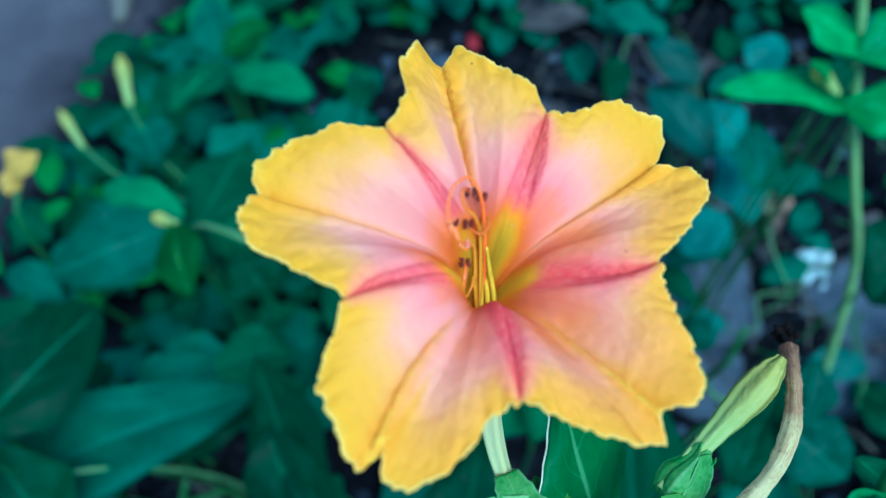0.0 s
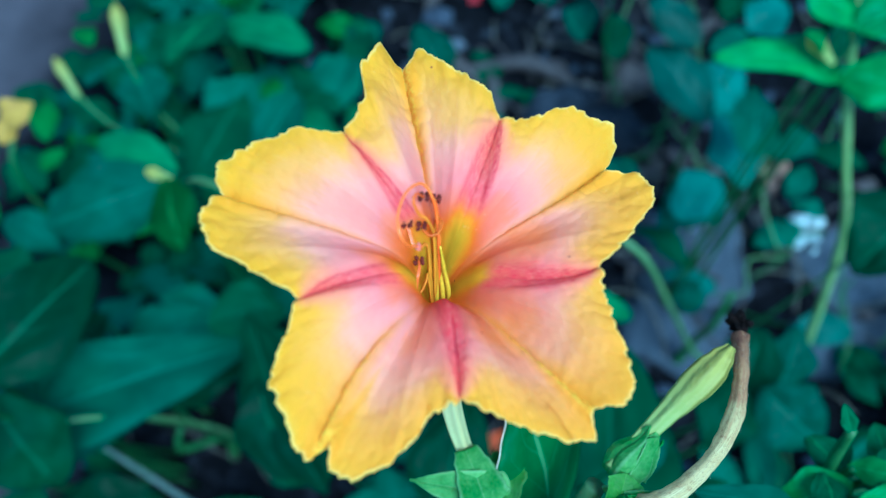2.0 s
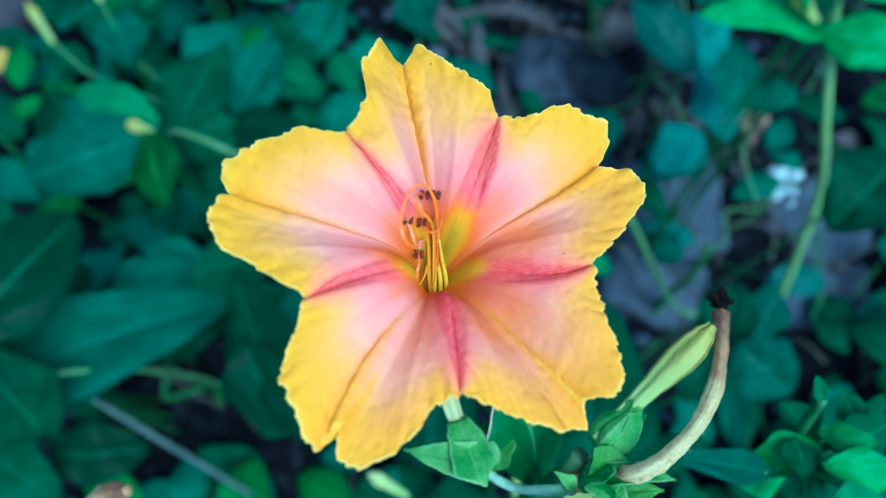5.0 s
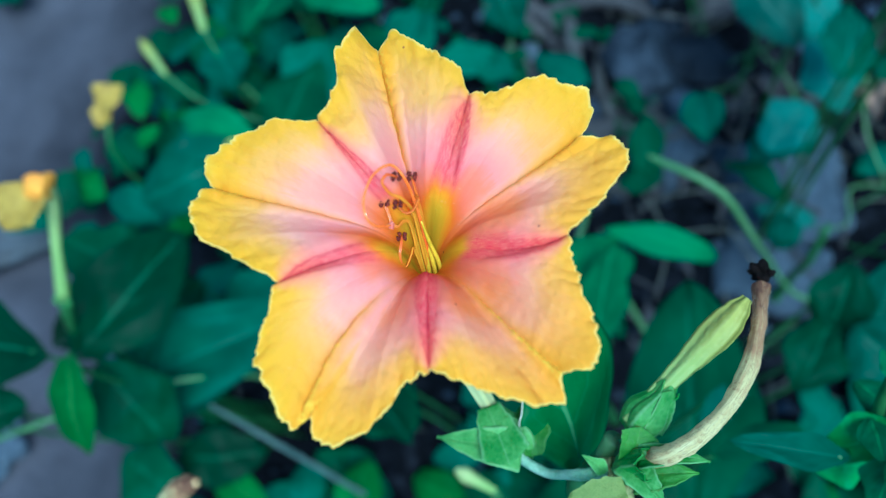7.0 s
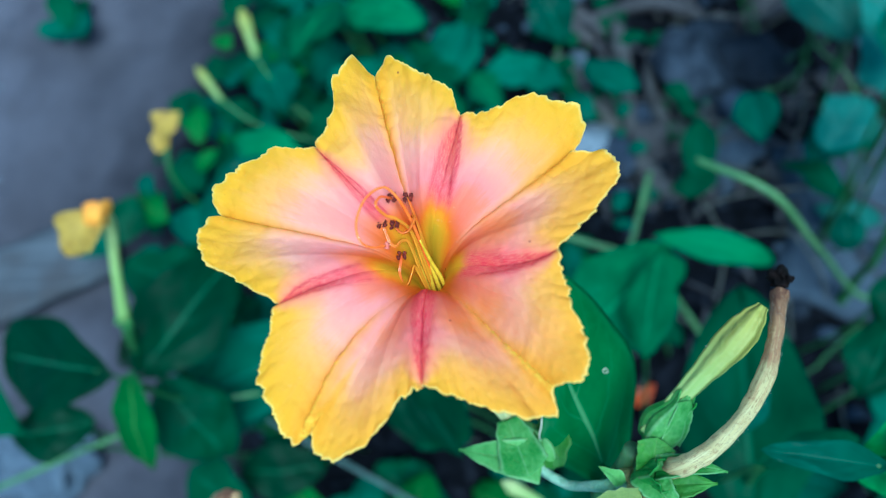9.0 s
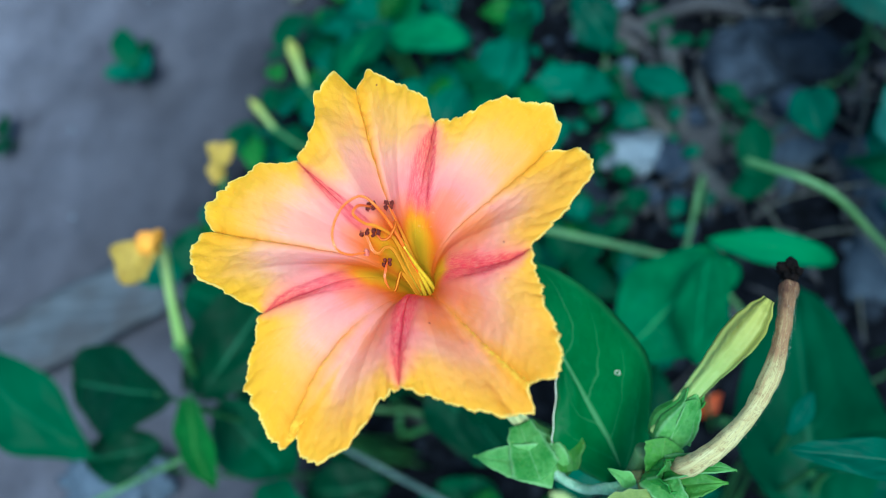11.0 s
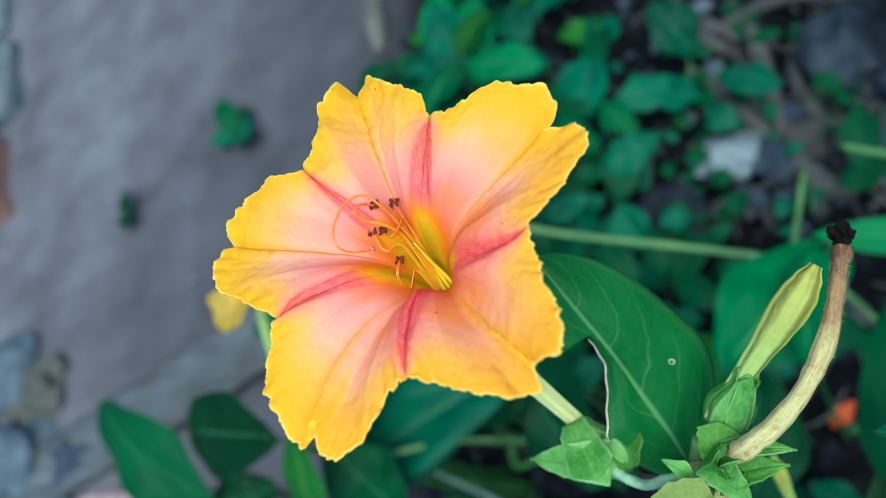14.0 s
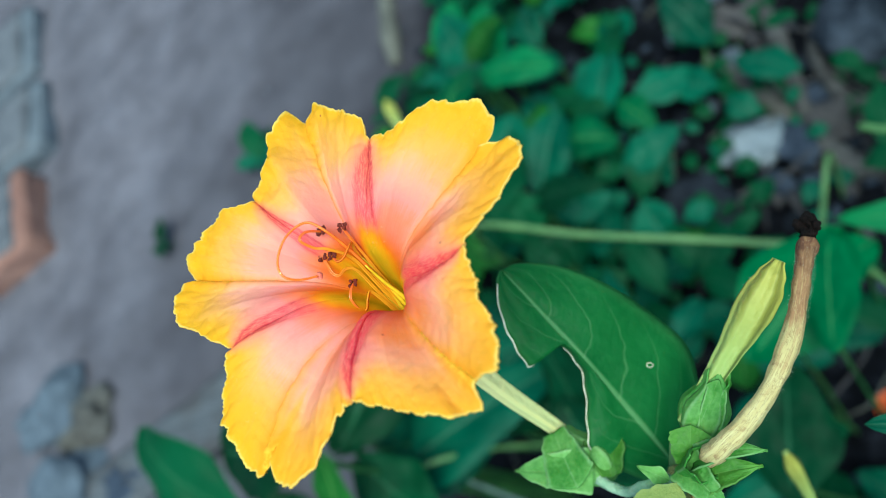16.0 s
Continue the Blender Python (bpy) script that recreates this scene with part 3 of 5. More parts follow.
def block(centre, size, turn, bevel=3.0, chip=1.2, seed=0, cuts=6):
    """A worn rectangular block with knocked edges."""
    bm = bmesh.new()
    bmesh.ops.create_cube(bm, size=1.0)
    bmesh.ops.transform(bm, matrix=Matrix.Diagonal((*size, 1)), verts=bm.verts)
    bmesh.ops.bevel(bm, geom=bm.edges[:], offset=bevel, segments=2, affect='EDGES')
    bmesh.ops.subdivide_edges(bm, edges=[e for e in bm.edges if e.calc_length() > 15], cuts=cuts, use_grid_fill=True)
    for v in bm.verts:
        v.co += Vector((noise.noise(v.co * 0.05 + Vector((seed, 0, 0))), noise.noise(v.co * 0.05 + Vector((0, seed, 9))), noise.noise(v.co * 0.07 + Vector((seed, 5, 0))))) * chip * 2
    bmesh.ops.transform(bm, matrix=Matrix.Translation(centre) @ Euler([radians(a) for a in turn]).to_matrix().to_4x4(), verts=bm.verts)
    return bm


# ---- ground ----
def ground_height(x, y):
    p = Vector((x * 6, y * 6, 3.1))
    return 0.012 * noise.noise(p) + 0.006 * noise.noise(p * 3.7) + 0.0025 * noise.noise(p * 11)


def build_ground():
    fine = list(np.arange(-1.25, 0.6, 0.014))
    xs = [-60, -25, -10, -5, -3, -2, -1.6] + fine + [0.7, 0.9, 1.3, 2, 4, 9, 25, 60]
    fy = list(np.arange(-0.15, 1.25, 0.014))
    ys = [-60, -25, -9, -4, -2, -1, -0.6, -0.35] + fy + [1.4, 1.7, 2.2, 4, 9, 25, 60]
    vs = [(x, y, ground_height(x, y)) for y in ys for x in xs]
    w = len(xs)
    fs = [(j * w + i, j * w + i + 1, (j + 1) * w + i + 1, (j + 1) * w + i) for j in range(len(ys) - 1) for i in range(w - 1)]
    me = bpy.data.meshes.new("ground")
    me.from_pydata(vs, [], fs)
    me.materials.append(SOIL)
    for p in me.polygons:
        p.use_smooth = True
    tagged(new("ground", me), "bare earth, dark and littered beside a trodden dusty path", "ground", kind="structure")


build_ground()


# ---- the open flower and its shoot ----
shoot = thing("flowering_shoot", 60, -10, 0, "green shoot with open yellow-pink flower, bud and wilted bloom", "flowering plant")
HUB = Vector((4.79, 25.62, 420.17))
E1 = Vector((0.9937, 0.0031, -0.1122))
E2 = Vector((0.0, 0.9996, 0.0275))
EN = E1.cross(E2)


def bloom(p):
    """From the flower's own axes (millimetres) to the world."""
    return HUB + E1 * p[0] + E2 * p[1] + EN * p[2]


# each lobe of the rim, counter-clockwise: angle, reach, rise
RIM = {
    "bottom_right": [(-87, 10.6, 1.5), (-67, 13.1, 0.3), (-56, 15.8, -0.4), (-48, 17.4, -1.2), (-43, 15.3, -0.6), (-37, 17.1, 0.5), (-32, 16.8, 0.8), (-23, 15.1, 0.8), (-18, 13.7, 0.8)],
    "right": [(5, 12.2, 0.5), (16, 15.8, 0.2), (23, 19.2, -0.6), (28, 20.4, -1.1), (33, 20.3, -1.8), (39, 17.8, -2.4), (43, 21.2, -1.6), (48, 21.3, -0.8), (57, 19.5, 0.4), (61, 18.3, 0.8), (63, 16.7, 0.8)],
    "top": [(75, 14.5, 0.8), (80, 17.0, 1.2), (99, 22.3, -0.3), (103, 20.2, -1.9), (108, 23.3, -0.6), (115, 20.6, 0.9), (118, 17.1, 1.1)],
    "left": [(130, 14.6, 1.6), (136, 16.3, 1.4), (139, 17.9, 1.2), (149, 20.4, -0.1), (156, 21.6, -1.0), (159, 21.6, -1.2), (161.5, 20.6, -1.3), (163, 19.2, -1.3), (164.5, 20.6, -1.2), (170, 21.2, -0.6), (178, 19.4, 0.5), (185, 15.6, 1.3)],
    "bottom_left": [(196, 12.5, 1.7), (208, 15.0, 0.8), (216, 17.1, 0.3), (226, 17.3, 0.1), (231, 18.5, -0.1), (235.6, 18.6, -1.1), (237, 15.9, -1.6), (239, 17.7, -1.6), (242, 18.1, -1.6), (247, 17.9, -1.3), (252, 16.4, -0.8), (257, 14.4, -0.3), (264, 11.5, 0.4)],
}
FOLDS = [-87, 5, 75, 130, 196, 273]
NOTCHES = [-43, 39, 103, 163, 237]
BOW_FOLD = [0, -7, 0, 0, -3, 0]    # degrees by which folds and seams swing out of the straight half way
BOW_SEAM = [-1, -1, 0, 0, -7]
FOLD_LOOK = [(1.0, 1.15), (1.0, 1.3), (0.35, 1.35), (0.4, 0.8), (0.5, 1.1), (1.0, 1.15)]    # how full of crimson each fold is, and how broad
THROAT_GOLD = [(73, 20, 0.92), (3, 18, 0.55), (128, 20, 0.75), (190, 20, 0.85)]    # direction, spread and reach of the gold
SEAM_STEP = [0.45, 1.0, 0.9, 0.75, 0.8]
CREASE = [-1, -1, -1, 1, 1]        # the side of each seam that stands proud


def corolla():
    keys = sorted(k for lobe in RIM.values() for k in lobe)
    ka = np.array([keys[-1][0] - 360] + [k[0] for k in keys] + [keys[0][0] + 360], float)
    kr = np.array([keys[-1][1]] + [k[1] for k in keys] + [keys[0][1]])
    kh = np.array([keys[-1][2]] + [k[2] for k in keys] + [keys[0][2]])
    nt_, nr = 960, 64
    ang = -87 + 360 * np.arange(nt_) / nt_
    px, py = kr * np.cos(np.radians(ka)), kr * np.sin(np.radians(ka))

    def rim_at(a):
        """Reach of the straight-edged rim in the direction a."""
        a = (a + 87) % 360 - 87
        i = np.clip(np.searchsorted(ka, a, side="right") - 1, 0, len(ka) - 2)
        ex, ey = px[i + 1] - px[i], py[i + 1] - py[i]
        dx, dy = np.cos(np.radians(a)), np.sin(np.radians(a))
        return (px[i] * ey - py[i] * ex) / (dx * ey - dy * ex)

    reach = np.mean([rim_at(ang + d) for d in np.linspace(-0.4, 0.4, 5)], axis=0)
    even = np.mean([rim_at(ang + d) for d in np.linspace(-3, 3, 9)], axis=0)
    rise = np.mean([np.interp((ang + d + 87) % 360 - 87, ka, kh) for d in np.linspace(-4.4, 4.4, 7)], axis=0)
    def across(a, swing, s=0.0):
        folds = [f + b * swing for f, b in zip(FOLDS, BOW_FOLD)]
        i = max(j for j in range(5) if folds[j] <= a + 1e-9)
        n_, lo, hi = NOTCHES[i] + BOW_SEAM[i] * swing, folds[i], folds[i + 1]
        n_ += (1.3 * noise.noise(Vector((s * 16, i * 7.7, 2))) + 0.7 * noise.noise(Vector((s * 40, i * 3.1, 5)))) * min(1.0, s * 2) * (1 - s)
        return ((a - n_) / (hi - n_) if a > n_ else (a - n_) / (n_ - lo)), i, n_, lo, hi

    bm = bmesh.new()
    uvl = bm.loops.layers.uv.new("UVMap")
    uvf = bm.loops.layers.uv.new("FoldMap")
    uvb = bm.loops.layers.uv.new("BlushMap")
    cols = []
    for k in range(nt_):
        a = radians(ang[k])
        ca, sa = math.cos(a), math.sin(a)
        e = Vector((ca * 2.2, sa * 2.2, 0))
        rag = 0.38 * noise.noise(e * 6) + 0.26 * noise.noise(e * 15) + 0.20 * noise.noise(e * 31) + 0.12 * noise.noise(e * 66)
        col = []
        for q in range(nr + 10):
            if q < 10:       # down inside the tube
                f = 1 - q / 10
                r = 1.6 * (1 - f) ** 0.35 + 0.05
                h = -10.7 - 4.5 * f
                cx, cy = -0.2 + 1.3 * f, 1.9 - 2.5 * f
                col.append((Vector((cx + r * ca, cy + r * sa, h)), 0.0, across(ang[k], 0.0)[0]))
                continue
            s = (q - 10) / (nr - 1)
            s = s ** 0.9
            v, i, n_, lo, hi = across(ang[k], math.sin(math.pi * s ** 0.8), s)
            r = 1.6 + (reach[k] - 1.6) * s
            s_ = min(1.0, (r - 1.6) / (even[k] - 1.6))
            r += rag * s ** 6
            cone = 0.75 * math.exp(-((ang[k] + 30) / 45) ** 2)     # the lower lobes slope more evenly down to the lip
            well = (1 - cone) * (0.52 * (1 - s_) ** 2.1 + 0.48 * math.exp(-10 * s_) * (1 - s_)) + cone * (1 - s_) ** 1.5
            h = rise[k] - (8.2 + rise[k]) * well - 2.5 * math.exp(-8 * s_) * (1 - s_)
            # swelling of each half lobe, a groove at the notch line and a finer one along the fold
            arc = abs(ang[k] - n_) * math.pi / 180 * r
            edge = min(abs(ang[k] - lo), abs(hi - ang[k])) * math.pi / 180 * r
            grow = min(1.0, max(0.0, (s - 0.12) / 0.4))
            half = 1 - abs(abs(v) - 0.5) * 2
            h += 0.95 * half * math.sin(math.pi * min(1, s * 1.02)) ** 1.1
            proud = arc * (1 if (v > 0) == (CREASE[i] > 0) else -1)
            bead = 0.68 + 0.28 * noise.noise(Vector((r * 1.1, i * 5.3, 1)))
            h += bead * SEAM_STEP[i] * math.tanh(proud / 0.16) * math.exp(-(proud / (1.2 if proud > 0 else 2.2)) ** 2) * grow
            h -= 0.18 * math.exp(-(arc / 0.30) ** 2) * grow
            wide = 2.1 * (1 - s) ** 1.2 + 0.25
            h += (0.16 * math.exp(-((edge - wide) / 0.5) ** 2) - 0.34 * (1 - math.tanh((edge - 0.8 * wide) / 0.22)) - 0.30 * math.exp(-(edge / 0.3) ** 2)) * grow * (1 - 0.5 * s)
            w = Vector((r * ca, r * sa, 0))
            h += (0.15 + 0.45 * s ** 3) * noise.noise(w * 0.33 + Vector((7, 0, 0))) + 0.12 * s * noise.noise(w * 0.9) + (0.03 + 0.09 * s) * noise.noise(w * 1.7) + 0.02 * s * noise.noise(w * 3.4)
            h += 0.42 * max(0, s - 0.8) / 0.2 * noise.noise(e * 8 + Vector((3, 1, 2)))
            off = (1 - s) ** 1.6
            deep = math.exp(-5 * s)
            col.append((Vector((-0.2 * off + r * ca, (2.3 - 0.4 * deep) * off + r * sa, h)), s, v))
        cols.append([(bm.verts.new(bloom(c)), s, v) for c, s, v in col])
    for k in range(nt_):
        c0, c1 = cols[k], cols[(k + 1) % nt_]
        near = FOLD_LOOK[min(range(6), key=lambda j: abs(FOLDS[j] - ang[k]))]
        flush = math.exp(-((ang[k] + 45) / 40) ** 2) + 0.75 * math.exp(-((ang[k] - 16) / 22) ** 2) + 0.75 * math.exp(-((ang[k] - 258) / 24) ** 2)    # the lower lobes are rosier, their shade partly put into the colour
        gold = min(1.0, sum(g * math.exp(-((ang[k] - c) / w) ** 2) for c, w, g in THROAT_GOLD))
        for q in range(nr + 9):
            quad = (c0[q], c1[q], c1[q + 1], c0[q + 1])
            fc = bm.faces.new([x[0] for x in quad])
            for lp, x in zip(fc.loops, quad):
                vv = x[2]
                if abs(vv - c0[q][2]) > 1:
                    vv = math.copysign(1.0, c0[q][2])
                lp[uvl].uv = (x[1], vv)
                lp[uvf].uv = near
                lp[uvb].uv = (flush, gold)
    ob = part("corolla", bm, PETAL, shoot, "wide five-lobed corolla, yellow rim, pale pink middle, crimson folds")
    sol = ob.modifiers.new("thickness", 'SOLIDIFY')
    sol.thickness, sol.offset = 0.00022, -1
    return ob


flower = corolla()

# stamens: five thin threads with dark pollen heads, and the longer curling style
STAMENS = [
    [(-0.5, 1.6, -13), (-0.8, 3.0, -7.6), (-1.3, 4.6, -3.6), (-2.2, 4.8, -0.6), (-3.0, 4.7, 0.7), (-3.6, 5.1, 2.2), (-3.3, 6.1, 1.6), (-2.6, 6.6, 0.0)],
    [(0.0, 2.0, -13), (-0.3, 3.6, -7.8), (-0.8, 5.6, -4.2), (-1.2, 6.8, -2.5), (-1.4, 7.4, -1.9)],
    [(-0.9, 1.4, -13), (-1.2, 2.6, -8), (-1.6, 3.8, -4.8), (-2.1, 3.7, -3.4), (-2.6, 3.0, -2.9), (-3.1, 3.2, -2.5), (-3.5, 4.2, -2.2), (-3.8, 4.9, -2.0)],
    [(-0.2, 1.8, -13), (-0.6, 3.2, -8), (-1.1, 5.2, -4.2), (-1.1, 6.0, -3.0), (-0.8, 5.2, -1.9), (-1.2, 4.0, -1.5), (-1.9, 3.8, -1.5), (-2.6, 4.6, -1.8)],
    [(-0.6, 1.0, -13), (-1.0, 1.8, -9), (-1.4, 2.2, -7.0), (-1.6, 1.4, -6.5), (-2.0, 0.5, -6.9), (-2.4, 0.3, -6.4), (-2.5, 1.0, -4.8), (-2.4, 2.0, -4.7), (-2.4, 2.8, -5.2)],
]
for i, s in enumerate(STAMENS):
    s = [(s[0][0] + 0.9, s[0][1] - 2.0, -16.0), (s[1][0] + 0.2, s[1][1] - 0.5, s[1][2] - 0.6)] + s[2:]
    part("filament", sweep([bloom(p) for p in s], [0.22, 0.19, 0.155, 0.14, 0.135, 0.12], 8, 8), FILAMENT, flower, "thin curling orange filament")
    head = bmesh.new()
    for side, up in ((-1, -1), (1, -0.6), (-0.8, 1), (1.1, 0.9)):
        c = bloom((s[-1][0] + 0.26 * side, s[-1][1] + 0.24 * up, s[-1][2] + 0.1))
        tmp = lump(c, (0.24, 0.28, 0.26), 20 + i * 9 + side + 4 * up, 0.6, 2)
        me = bpy.data.meshes.new("tmp")
        tmp.to_mesh(me)
        tmp.free()
        head.from_mesh(me)
        bpy.data.meshes.remove(me)
    part("anther", head, ANTHER, flower, "dark maroon pollen head of two lobes")
style = part("style", sweep([bloom(p) for p in [(0.9, 0.2, -16), (-0.3, 3.2, -7.6), (-1.0, 5.0, -3.0), (-1.9, 6.3, 0.5), (-3.0, 6.8, 2.1), (-4.3, 5.3, 3.3), (-4.9, 3.0, 3.8), (-4.6, 1.4, 3.6), (-3.9, 1.2, 2.2), (-3.0, 2.0, 0.2)]],
             [0.20, 0.16, 0.13, 0.12, 0.115, 0.11], 8, 8), THREAD, flower, "long orange style curled into a loop")
part("stigma", lump(bloom((-2.9, 2.1, 0.0)), (0.30, 0.34, 0.32), 3, 0.7, 2), STIGMA, style, "small rosy knobbed stigma")
for dx, ln in ((-0.9, 3.7), (-0.3, 4.1), (0.35, 3.8), (1.0, 2.9)):
    part("stamen_base", sweep([bloom((dx * 0.8 + 0.8, -0.8, -16)), bloom((dx * 0.9 + 0.1, 1.6, -10.6)), bloom((dx * 0.7 - 0.6, ln, -7.2)), bloom((dx * 0.5 - 1.1, ln + 1.2, -4.6))], [0.26, 0.24, 0.20, 0.10], 8, 6), STYLE_YELLOW, flower, "yellow thread in the throat")

part("flower_tube", sweep([bloom(p) for p in [(0.5, 0.9, -11.6), (1.7, -1.4, -17.5), (3.4, -4.8, -28)]] + [Vector((7.1, 17.9, 380.6)), Vector((9.2, 15.0, 380.0))], [2.4, 1.6, 1.2, 1.05, 1.05], 20, 8, 5, 0.05, caps=False), TUBE, shoot, "slender pale cream-green flower tube")


def cup(base, mouth, r0, r1, r2, lobes, lobe_len, flare, label, seed):
    """A leafy cup with pointed lobes that holds a flower or a bud; r1 is its belly, r2 its mouth."""
    b, m = Vector(base), Vector(mouth)
    ax = (m - b)
    ln = ax.length
    ax.normalize()
    s1 = ax.orthogonal().normalized()
    s2 = ax.cross(s1)
    bm = bmesh.new()
    uvl = bm.loops.layers.uv.new("UVMap")
    nk, nr = lobes * 14, 16
    rnd = random.Random(seed)
    lens = [lobe_len * rnd.uniform(0.7, 1.2) for _ in range(lobes)]
    flr = [flare * rnd.uniform(0.4, 1.6) for _ in range(lobes)]
    grid = []
    for k in range(nk):
        a = 2 * math.pi * k / nk
        u = (k / 14) % 1
        lo = int(k / 14) % lobes
        tri = 1 - abs(u - 0.5) * 2
        col = []
        for q in range(nr + 1):
            s = q / nr
            body = min(1, s / 0.6)
            if body < 0.45:
                r = r0 + (r1 - r0) * math.sin(body / 0.45 * math.pi / 2)
            else:
                w = (body - 0.45) / 0.55
                r = r1 + (r2 - r1) * w * w * (3 - 2 * w)
            h = ln * body
            if s > 0.6:
                w = (s - 0.6) / 0.4
                h += lens[lo] * (tri ** 0.7) * w
                r += flr[lo] * w * w * tri
            r *= 1 + 0.10 * math.cos(a * lobes) + 0.025 * math.cos(a * lobes * 3)
            r += 0.12 * noise.noise(Vector((a * 2, s * 4, seed)))
            col.append((bm.verts.new(b + ax * h + s1 * (r * math.cos(a)) + s2 * (r * math.sin(a))), s, u * 2 - 1))
        grid.append(col)
    for k in range(nk):
        c0, c1 = grid[k], grid[(k + 1) % nk]
        for q in range(nr):
            quad = (c0[q], c1[q], c1[q + 1], c0[q + 1])
            fc = bm.faces.new([x[0] for x in quad])
            for lp, x in zip(fc.loops, quad):
                lp[uvl].uv = (x[1] * 0.8, x[2] if abs(x[2] - c0[q][2]) < 1 else 1.0)
    ob = part("calyx", bm, SEPAL, shoot, label)
    sol = ob.modifiers.new("thickness", 'SOLIDIFY')
    sol.thickness = 0.0002
    return ob


def lobe(base, tip, foot, head, facing, seed, curl=0.1, cupped=0.25, power=1.3, belly=0.0):
    """A leafy lobe: foot wide at its base, head at its tip, straight or bellied sides, hollowed across, with a crinkled margin."""
    bm = bmesh.new()
    uvl = bm.loops.layers.uv.new("UVMap")
    b, t = Vector(base), Vector(tip)
    ax = t - b
    ln = ax.length
    ax.normalize()
    nrm = Vector(facing)
    nrm = (nrm - ax * nrm.dot(ax)).normalized()
    sd = ax.cross(nrm)
    na, nw = 26, 8
    rows = []
    for i in range(na + 1):
        s = i / na
        wd = (foot + (head - foot) * s ** power) / 2 + belly * math.sin(math.pi * s)
        row = []
        for j in range(-nw, nw + 1):
            v = j / nw
            rag = 1 + 0.10 * noise.noise(Vector((s * 7, seed * 3.3 + (4 if v > 0 else 0), 1))) + 0.06 * noise.noise(Vector((s * 19, seed, 3 if v > 0 else 0)))
            x = v * wd * rag
            point = -0.16 * ln * s ** 3 * abs(v) ** 1.3 * min(1.0, head)
            lift = cupped * x * x / max(foot, head) * 2 - 0.05 * foot * math.exp(-(v / 0.12) ** 2)
            lift += 0.08 * foot * abs(v) * noise.noise(Vector((s * 5, v * 1.5, seed * 2.1))) + 0.02 * foot * noise.noise(Vector((s * 9, v * 4, seed)))
            lift += curl * ln * math.sin(math.pi * min(1.0, s * 0.92)) - curl * 0.6 * ln * s * s
            row.append(bm.verts.new(b + ax * (s * ln + point) + sd * x + nrm * lift))
        rows.append(row)
    for i in range(na):
        for j in range(2 * nw):
            fc = bm.faces.new((rows[i][j], rows[i][j + 1], rows[i + 1][j + 1], rows[i + 1][j]))
            for lp, (a, c) in zip(fc.loops, ((i, j), (i, j + 1), (i + 1, j + 1), (i + 1, j))):
                lp[uvl].uv = (a / na, c / nw - 1)
    return bm


def sepal(base, tip, width, facing, seed, curl=0.1, head=0.3, skin=SEPAL, belly=0.0, power=1.3):
    ob = part("sepal", lobe(base, tip, width, head, facing, seed, curl, 0.3, power, belly), skin, shoot)
    sol = ob.modifiers.new("thickness", 'SOLIDIFY')
    sol.thickness = 0.00018
    return ob


# calyx under the open flower
cup((11.9, 11.3, 377.8), (7.6, 17.1, 380.6), 0.9, 3.0, 1.45, 5, 0.9, 0.1, "bright green calyx of pointed lobes", 3)
sepal((11.4, 12.2, 382.6), (0.4, 13.8, 381.8), 5.4, (-0.2, -0.1, 0.9), 5, 0.14, 0.3, SEPAL, 0.35, 1.15)
sepal((7.2, 17.4, 383.0), (9.9, 10.3, 384.6), 3.0, (0.05, 0.1, 0.95), 6, 0.05, 6.0, SEPAL, 0.2, 1.0)
sepal((12.6, 11.6, 380.0), (11.2, 18.1, 378.9), 2.2, (0.4, 0.1, 0.85), 7, 0.10, 2.2, SEPAL_DEEP, 1.2, 0.9)
part("stalk", sweep([(10.7, 11.8, 379.7), (12.5, 10.4, 380.6), (14.7, 9.4, 381.6), (18.6, 9.0, 386.6), (20.6, 9.4, 384.4)], [0.75, 0.62, 0.60, 0.7, 1.0], 10, 6, rough=0.25), STALK, shoot, "short pale hairy stalk")

# node, main stem to the ground
part("stem", sweep([(21.4, 10.6, 382.0), (19.8, 9.6, 377.5), (18.4, 7.4, 370), (22, -2, 330), (38, -12, 240), (52, -14, 120), (60, -10, -8)], [1.5, 1.6, 1.7, 2.2, 3.0, 4.0, 5.0], 12, 7, rough=0.12), STEM, shoot, "jointed green stem")
part("node", lump((21.6, 9.8, 383.2), (1.7, 1.7, 2.0), 4, 0.3, 3), NODE, shoot, "swollen yellowish green node")

# bud with its cup
part("bud", sweep([(24.2, 14.8, 386.2), (28.4, 19.1, 387.4), (32.4, 22.9, 388.8), (35.6, 25.9, 390.2), (38.0, 28.5, 391.2)], [1.15, 1.12, 1.16, 1.36, 1.72, 1.98, 1.92, 1.42, 0.66], 72, 10, 6, 0.010, 0.03, twist=2.0, deepen=3.0), BUD, shoot, "closed yellow-green pleated flower bud")
cup((24.7, 14.1, 385.3), (28.3, 18.1, 387.6), 1.8, 2.55, 1.4, 5, 1.5, 0.15, "green calyx hugging the foot of the bud", 8)
sepal((26.6, 13.8, 387.2), (29.2, 18.9, 388.7), 2.4, (0.3, -0.2, 0.9), 10, 0.08, 1.6, SEPAL, 0.1)
part("stalk", sweep([(20.0, 10.2, 377.5), (21.4, 11.6, 381.5), (22.6, 13.4, 384.0)], [1.5, 1.3, 1.3], 10, 6), STEM_PALE, shoot)
# old bloom: a bent tan tube with a black shrivelled end
WB = [(25.1, 11.3, 385.0), (27.8, 10.9, 391.0), (32.7, 14.2, 391.8), (36.7, 19.3, 391.6), (39.0, 24.9, 390.2), (40.1, 28.8, 388.4), (40.9, 31.0, 387.2)]
